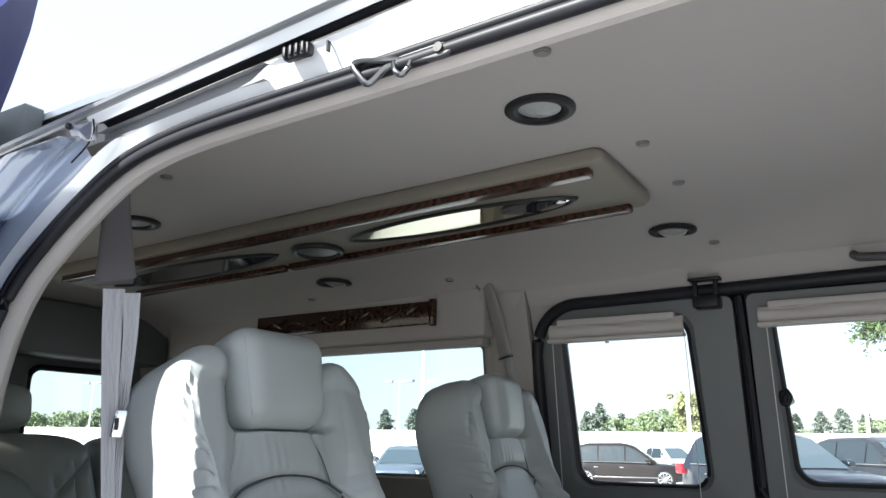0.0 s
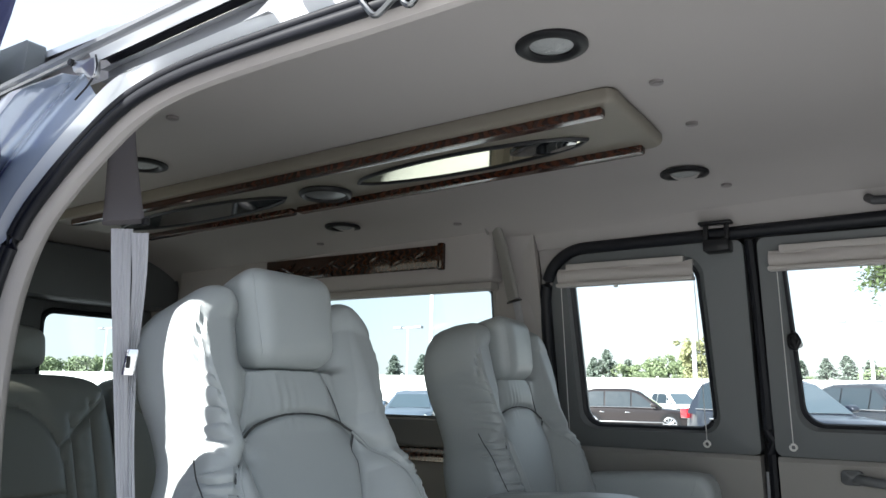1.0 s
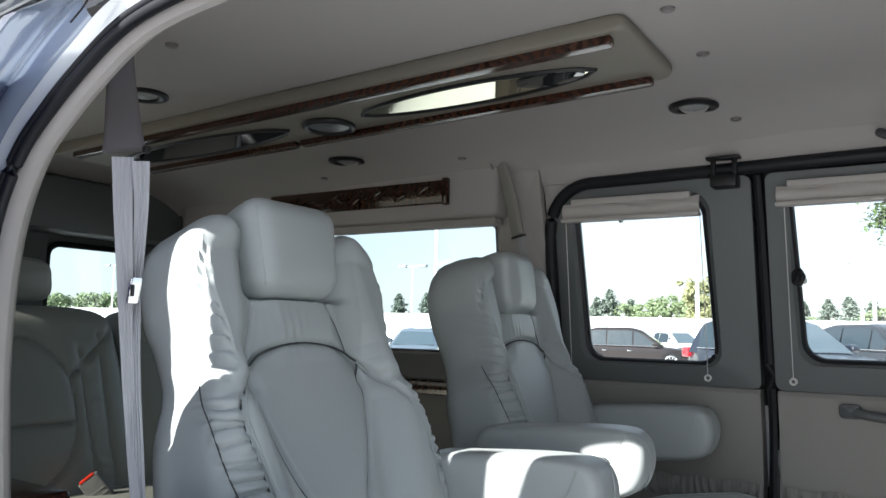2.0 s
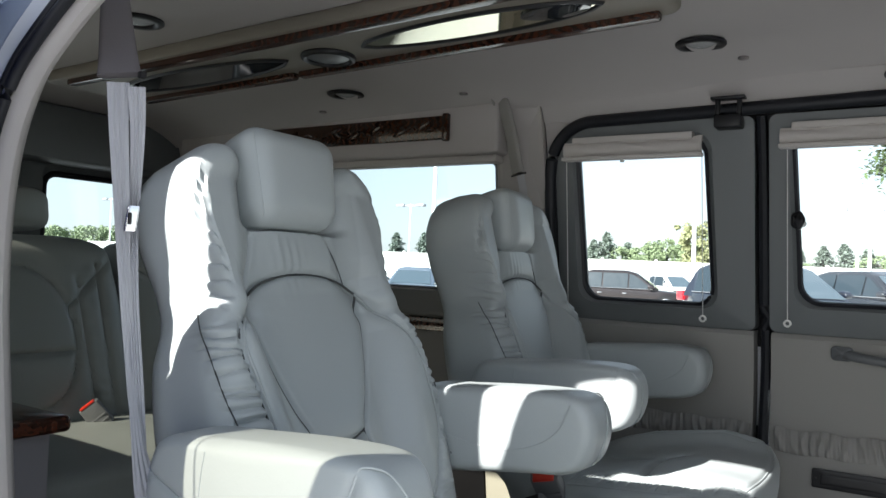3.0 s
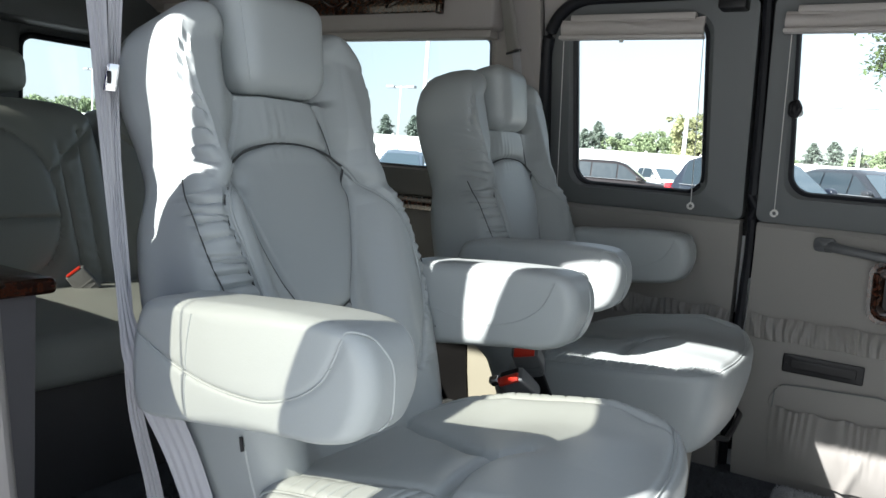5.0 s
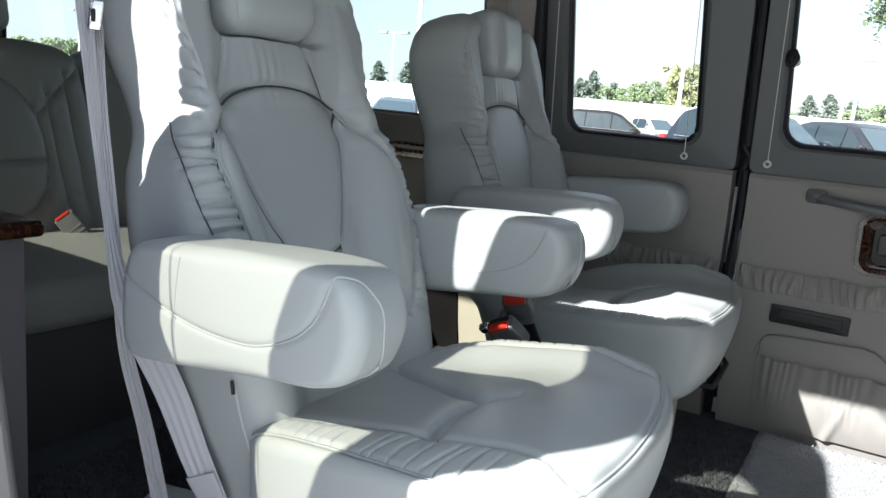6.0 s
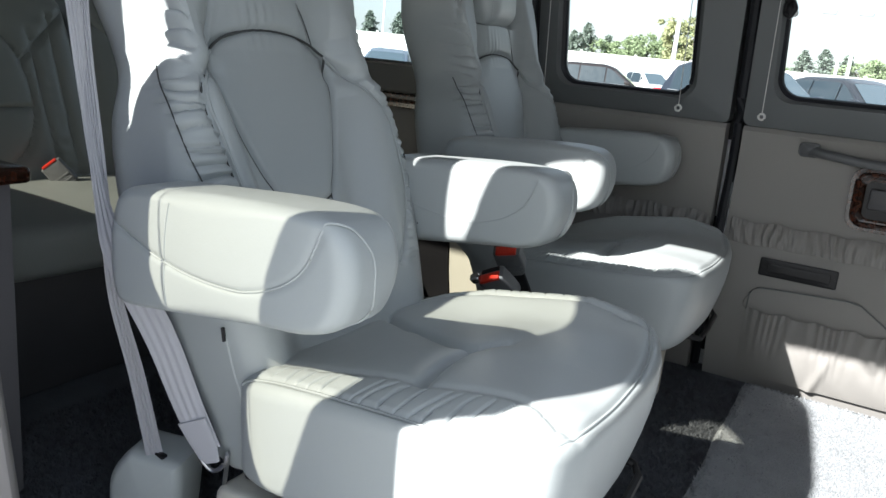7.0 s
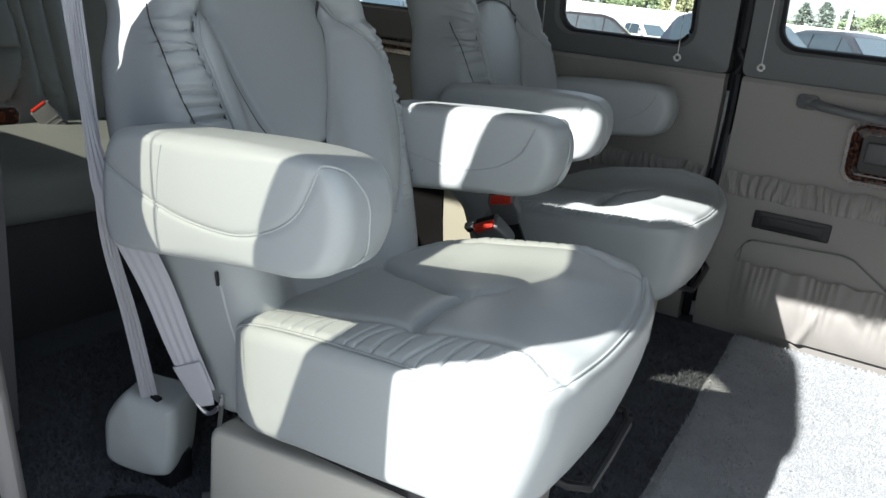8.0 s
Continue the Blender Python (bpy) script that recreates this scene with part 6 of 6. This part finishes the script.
BROWN = car_paint("brown_paint", (0.026, 0.020, 0.021))
NAVY = car_paint("dark_blue_grey_paint", (0.012, 0.017, 0.030), 0.1)
SLATE = car_paint("slate_paint", (0.016, 0.020, 0.028), 0.1)
SILVER = car_paint("silver_paint", (0.20, 0.25, 0.31), 0.6)
WHITE = car_paint("white_paint", (0.75, 0.75, 0.75), 0.0)
CAR_RED = car_paint("red_paint", (0.45, 0.03, 0.03), 0.1)
build_car("parked_suv", "brown crossover parked across the lot", BROWN, (-10.7, 31.8), 14, L=5.1, W=1.9, H=1.74, hood=0.25)
build_car("parked_suv", "large dark blue-grey utility car parked near the van", NAVY, (-2.85, 18.6), -42, L=5.1, W=2.0, H=1.95, hood=0.27, waist=1.22, nose=1.10)
build_car("parked_suv", "large slate grey utility car with bright headlamps", SLATE, (-0.85, 24.2), -44, L=5.1, W=2.0, H=1.93, hood=0.27, waist=1.22, nose=1.10)
build_car("parked_suv", "dark utility car at the end of the row", NAVY, (2.2, 27.2), -46, L=5.1, W=2.0, H=1.90, hood=0.27, waist=1.20, nose=1.08)
build_car("parked_car", "silver-blue hatchback seen from its front", SILVER, (-15.6, 22.9), -64, L=4.3, W=1.8, H=1.52, hood=0.27)
build_car("parked_car", "small white crossover behind the brown one", WHITE, (-12.2, 44.4), -40, L=4.4, W=1.82, H=1.66)
build_car("parked_car", "red hatchback far across the lot", CAR_RED, (-16.2, 50.0), 20, L=4.2, W=1.8, H=1.6)
build_car("parked_car", "dark car far behind the silver one", SLATE, (-25.5, 40.0), 10, L=4.6, W=1.82, H=1.5)
build_car("parked_car", "white car far across the lot", WHITE, (-30.5, 44.0), 10, L=4.6, W=1.82, H=1.55)

# pale boundary wall: posts and panels
PALE = surface("pale_wall_panel", (0.62, 0.62, 0.58), 0.8, vary=0.06, scale=0.8, grain=40)
fence = thing("boundary_wall", "long pale panel wall at the edge of the lot", "wall")
a, b = Vector((-110, 38, 0)), Vector((60, 96, 0))
way = (b - a).normalized()
n = 38
for k in range(n):
    p, q = a.lerp(b, k / n), a.lerp(b, (k + 1) / n)
    ang = math.degrees(math.atan2(way.y, way.x))
    ln = (q - p).length
    bm = box(0.12, ln - 0.02, -0.06, 0.06, 0, 2.85, 0.02)
    bmesh.ops.transform(bm, matrix=pose(p.x, p.y, GROUND, 0, 0, ang), verts=bm.verts)
    part("panel", bm, PALE, fence)
    bm = box(-0.12, 0.12, -0.12, 0.12, 0, 3.0, 0.02)
    bmesh.ops.transform(bm, matrix=pose(p.x, p.y, GROUND, 0, 0, ang), verts=bm.verts)
    part("post", bm, PALE, fence)


# ---- trees ----
def foliage(name, dark, light):
    m = surface(name, light, 0.65, vary=0.2, scale=1.2, grain=9, bump=0.1, alt=dark)
    return m


# all but the near leaf are paled and greyed: distance haze in the colour
HAZED_LEAF = foliage("hazed_broad_leaf", (0.17, 0.225, 0.125), (0.25, 0.31, 0.17))
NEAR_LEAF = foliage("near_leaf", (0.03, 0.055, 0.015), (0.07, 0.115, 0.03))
HAZED_NEEDLE = foliage("hazed_needle", (0.16, 0.20, 0.17), (0.22, 0.265, 0.22))
HAZED_YELLOW_LEAF = foliage("hazed_yellowing_leaf", (0.22, 0.235, 0.12), (0.31, 0.32, 0.17))
BARK = surface("bark", (0.12, 0.09, 0.07), 0.95, vary=0.3, scale=4, grain=30, bump=0.6, depth=0.02)


def leaf_mesh(name, centres, normals, size, r, material, parent):
    """Many small pointed leaves or sprays, each a bent diamond."""
    n = len(centres)
    u = r.normal(size=(n, 3))
    u -= normals * (u * normals).sum(1, keepdims=True)
    u /= np.linalg.norm(u, axis=1, keepdims=True)
    v = np.cross(normals, u)
    s = size * r.uniform(0.6, 1.3, (n, 1))
    pts = np.stack([centres - u * s, centres + v * s * 0.45 + normals * s * 0.12, centres + u * s, centres - v * s * 0.45 + normals * s * 0.12], 1).reshape(-1, 3)
    me = bpy.data.meshes.new(name)
    me.from_pydata(pts.tolist(), [], [(4 * i, 4 * i + 1, 4 * i + 2, 4 * i + 3) for i in range(n)])
    me.materials.append(material)
    ob = new(name, me)
    ob.parent = parent
    return ob


def broad_tree(at, height, spread, material, seed, label):
    r = np.random.RandomState(seed)
    tree = thing("tree", label, "tree", "trees beyond the lot", at=(at[0], at[1], GROUND))
    trunk = bmesh.new()
    tube([(0, 0, 0), (0.1, 0, height * 0.25), (0.05, 0.1, height * 0.5), (0, 0, height * 0.8)], lambda f: 0.22 * (1 - 0.8 * f) * height / 7, 8, trunk)
    tips = []
    for k in range(9):
        a, z0 = r.uniform(0, 6.283), height * r.uniform(0.2, 0.5)
        e = (spread * r.uniform(0.4, 0.85) * math.cos(a), spread * r.uniform(0.4, 0.85) * math.sin(a), height * r.uniform(0.45, 0.9))
        tube([(0, 0, z0), (e[0] * 0.5, e[1] * 0.5, (z0 + e[2]) / 2 + 0.2), e], lambda f: 0.09 * (1 - 0.8 * f), 6, trunk)
        tips.append(e)
    part("trunk", trunk, BARK, tree)
    cs = []
    for k in range(80):
        base = np.array(tips[k % len(tips)]) if k < 18 else np.array([r.normal(0, spread * 0.45), r.normal(0, spread * 0.45), height * r.uniform(0.12, 0.95)])
        rad = spread * r.uniform(0.16, 0.34) * (1.15 - 0.5 * base[2] / height)
        d = r.normal(size=(70, 3))
        d /= np.linalg.norm(d, axis=1, keepdims=True)
        cs.append(base + d * rad * r.uniform(0.5, 1.05, (70, 1)) * (1, 1, 0.75))
    c = np.concatenate(cs)
    c = c[c[:, 2] > height * 0.10]
    nn = r.normal(size=c.shape) + (0, 0, 0.6)
    leaf_mesh("crown", c, nn / np.linalg.norm(nn, axis=1, keepdims=True), 0.20, r, material, tree)


def conifer(at, height, spread, seed):
    r = np.random.RandomState(seed)
    tree = thing("conifer", "conifer beyond the pale wall, its green paled as by haze", "tree", "conifers beyond the lot", at=(at[0], at[1], GROUND))
    trunk = tube([(0, 0, 0), (0, 0, height * 0.97)], lambda f: 0.16 * (1 - 0.92 * f), 8)
    cs, ns = [], []
    z = height * 0.08
    while z < height * 0.98:
        reach = 1.35 * spread * (1 - z / height) ** 0.85 * r.uniform(0.75, 1.1)
        for k in range(9):
            a = r.uniform(0, 6.283)
            ln = reach * r.uniform(0.6, 1.1)
            tip = (ln * math.cos(a), ln * math.sin(a), z - 0.10 * ln + 0.25 * ln * (z / height))
            tube([(0, 0, z), tip], lambda f: 0.03 * (1 - 0.8 * f), 4, trunk)
            f = r.uniform(0.15, 1.05, 26)[:, None]
            cs.append(np.array([0, 0, z]) * (1 - f) + np.array(tip) * f + r.normal(0, 0.10, (26, 3)))
            n = r.normal(0, 0.5, (26, 3)) + (0, 0, 1)
            ns.append(n / np.linalg.norm(n, axis=1, keepdims=True))
        z += height * 0.055
    part("trunk", trunk, BARK, tree)
    leaf_mesh("needles", np.concatenate(cs), np.concatenate(ns), 0.22, r, HAZED_NEEDLE, tree)


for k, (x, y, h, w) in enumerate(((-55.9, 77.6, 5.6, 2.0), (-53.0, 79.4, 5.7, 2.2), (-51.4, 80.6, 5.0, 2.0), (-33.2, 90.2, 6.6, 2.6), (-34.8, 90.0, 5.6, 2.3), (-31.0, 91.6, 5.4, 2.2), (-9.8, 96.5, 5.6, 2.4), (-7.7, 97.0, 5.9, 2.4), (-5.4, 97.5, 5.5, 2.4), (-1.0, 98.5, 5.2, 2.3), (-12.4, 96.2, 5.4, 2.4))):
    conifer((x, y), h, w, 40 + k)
for k, (x, y, h, w, m) in enumerate(((-26.4, 92.4, 6.0, 3.6, HAZED_LEAF), (-29.2, 91.6, 5.2, 3.2, HAZED_LEAF), (-23.4, 93.4, 5.6, 3.4, HAZED_LEAF), (-17.9, 74.0, 7.0, 2.6, HAZED_YELLOW_LEAF), (-16.0, 76.5, 6.4, 2.6, HAZED_LEAF), (-80, 52, 4.6, 3.4, HAZED_LEAF), (-76, 54.5, 5.0, 3.2, HAZED_LEAF), (-84, 49, 4.3, 3.6, HAZED_LEAF), (-73, 57, 4.6, 3.0, HAZED_YELLOW_LEAF), (-69, 60, 4.4, 3.2, HAZED_LEAF), (-88, 46, 4.6, 3.4, HAZED_LEAF), (-3.2, 97, 5.2, 3.0, HAZED_LEAF), (1.6, 99, 5.6, 3.4, HAZED_LEAF), (-14.8, 95.5, 5.3, 3.2, HAZED_LEAF))):
    broad_tree((x, y), h, w, m, 80 + k, "leafy green tree beyond the pale wall" if m is HAZED_LEAF else "tree with yellowing leaves beyond the lot")

# a nearer tree whose branch hangs into view
near_tree = thing("tree", "broad-leaved tree with a low hanging branch", "tree", at=(2.62, 15.2, GROUND))
limbs = tube([(0, 0, 0), (0.05, 0, 1.6), (0, 0.05, 3.2), (0.1, 0, 5.2)], lambda f: 0.17 * (1 - 0.7 * f), 10)
r = np.random.RandomState(12)
centres = []
for k in range(15):
    sx, sy = (-2.6 - r.uniform(-0.3, 1.0), r.uniform(-1.4, 0.4)) if k < 9 else (r.uniform(-2.0, 2.2), r.uniform(-2, 2))
    top = r.uniform(3.6, 4.9)
    tip = Vector((sx, sy, top if k >= 9 else r.uniform(3.0, 4.4)))
    mid = Vector((sx * 0.55, sy * 0.5, top + 0.5))
    tube([(0, 0, 2.6 + 0.15 * k), tuple(mid), tuple(tip)], lambda f: 0.05 * (1 - 0.85 * f), 6, limbs)
    for j in range(34):
        f = r.uniform(0.25, 1.02)
        q = mid.lerp(tip, f) if f > 0.3 else Vector((0, 0, 2.8)).lerp(mid, f + 0.5)
        centres += [np.array(q) + r.normal(0, 0.15, 3) for _ in range(46)]
part("trunk", limbs, BARK, near_tree)
c = np.array(centres)
nn = r.normal(0, 0.6, c.shape) + (0, -0.2, 0.8)
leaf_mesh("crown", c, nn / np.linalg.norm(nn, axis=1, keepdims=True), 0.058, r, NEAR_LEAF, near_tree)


# ---- lamp posts ----
def lamp_post(x, y, h, heads=2, r=0.09):
    post = thing("lamp_post", "tall pale lot lamp post with flat heads", "street lamp", "lot lamp posts", at=(x, y, GROUND))
    part("pole", tube([(0, 0, 0), (0, 0, h)], lambda f: r * (1 - 0.25 * f), 10), POLE, post)
    part("base", tube([(0, 0, 0), (0, 0, 0.7)], 0.28, 14), PALE, post, "round concrete base")
    if heads:
        part("arm", tube([(-0.9, 0, h - 0.1), (0.9, 0, h - 0.1)], 0.04, 6), POLE, post)
        for s in (-1, 1):
            part("head", box(s * 0.95 - 0.38, s * 0.95 + 0.38, -0.2, 0.2, h - 0.2, h + 0.02, 0.05), LAMP_HEAD, post, "flat lamp head")


POLE = surface("pale_pole_paint", (0.72, 0.73, 0.74), 0.5, vary=0.05)
LAMP_HEAD = surface("lamp_head_grey", (0.30, 0.31, 0.32), 0.5, vary=0.08)
lamp_post(-34.4, 49.5, 6.4)
lamp_post(-21.9, 33.7, 12.0, 2, 0.13)
lamp_post(-11.1, 44.2, 4.7, 0, 0.14)
lamp_post(-3.35, 50.6, 6.0, 2)
lamp_post(-2.7, 50.2, 4.4, 0, 0.12)
lamp_post(-70.0, 47.5, 7.2)
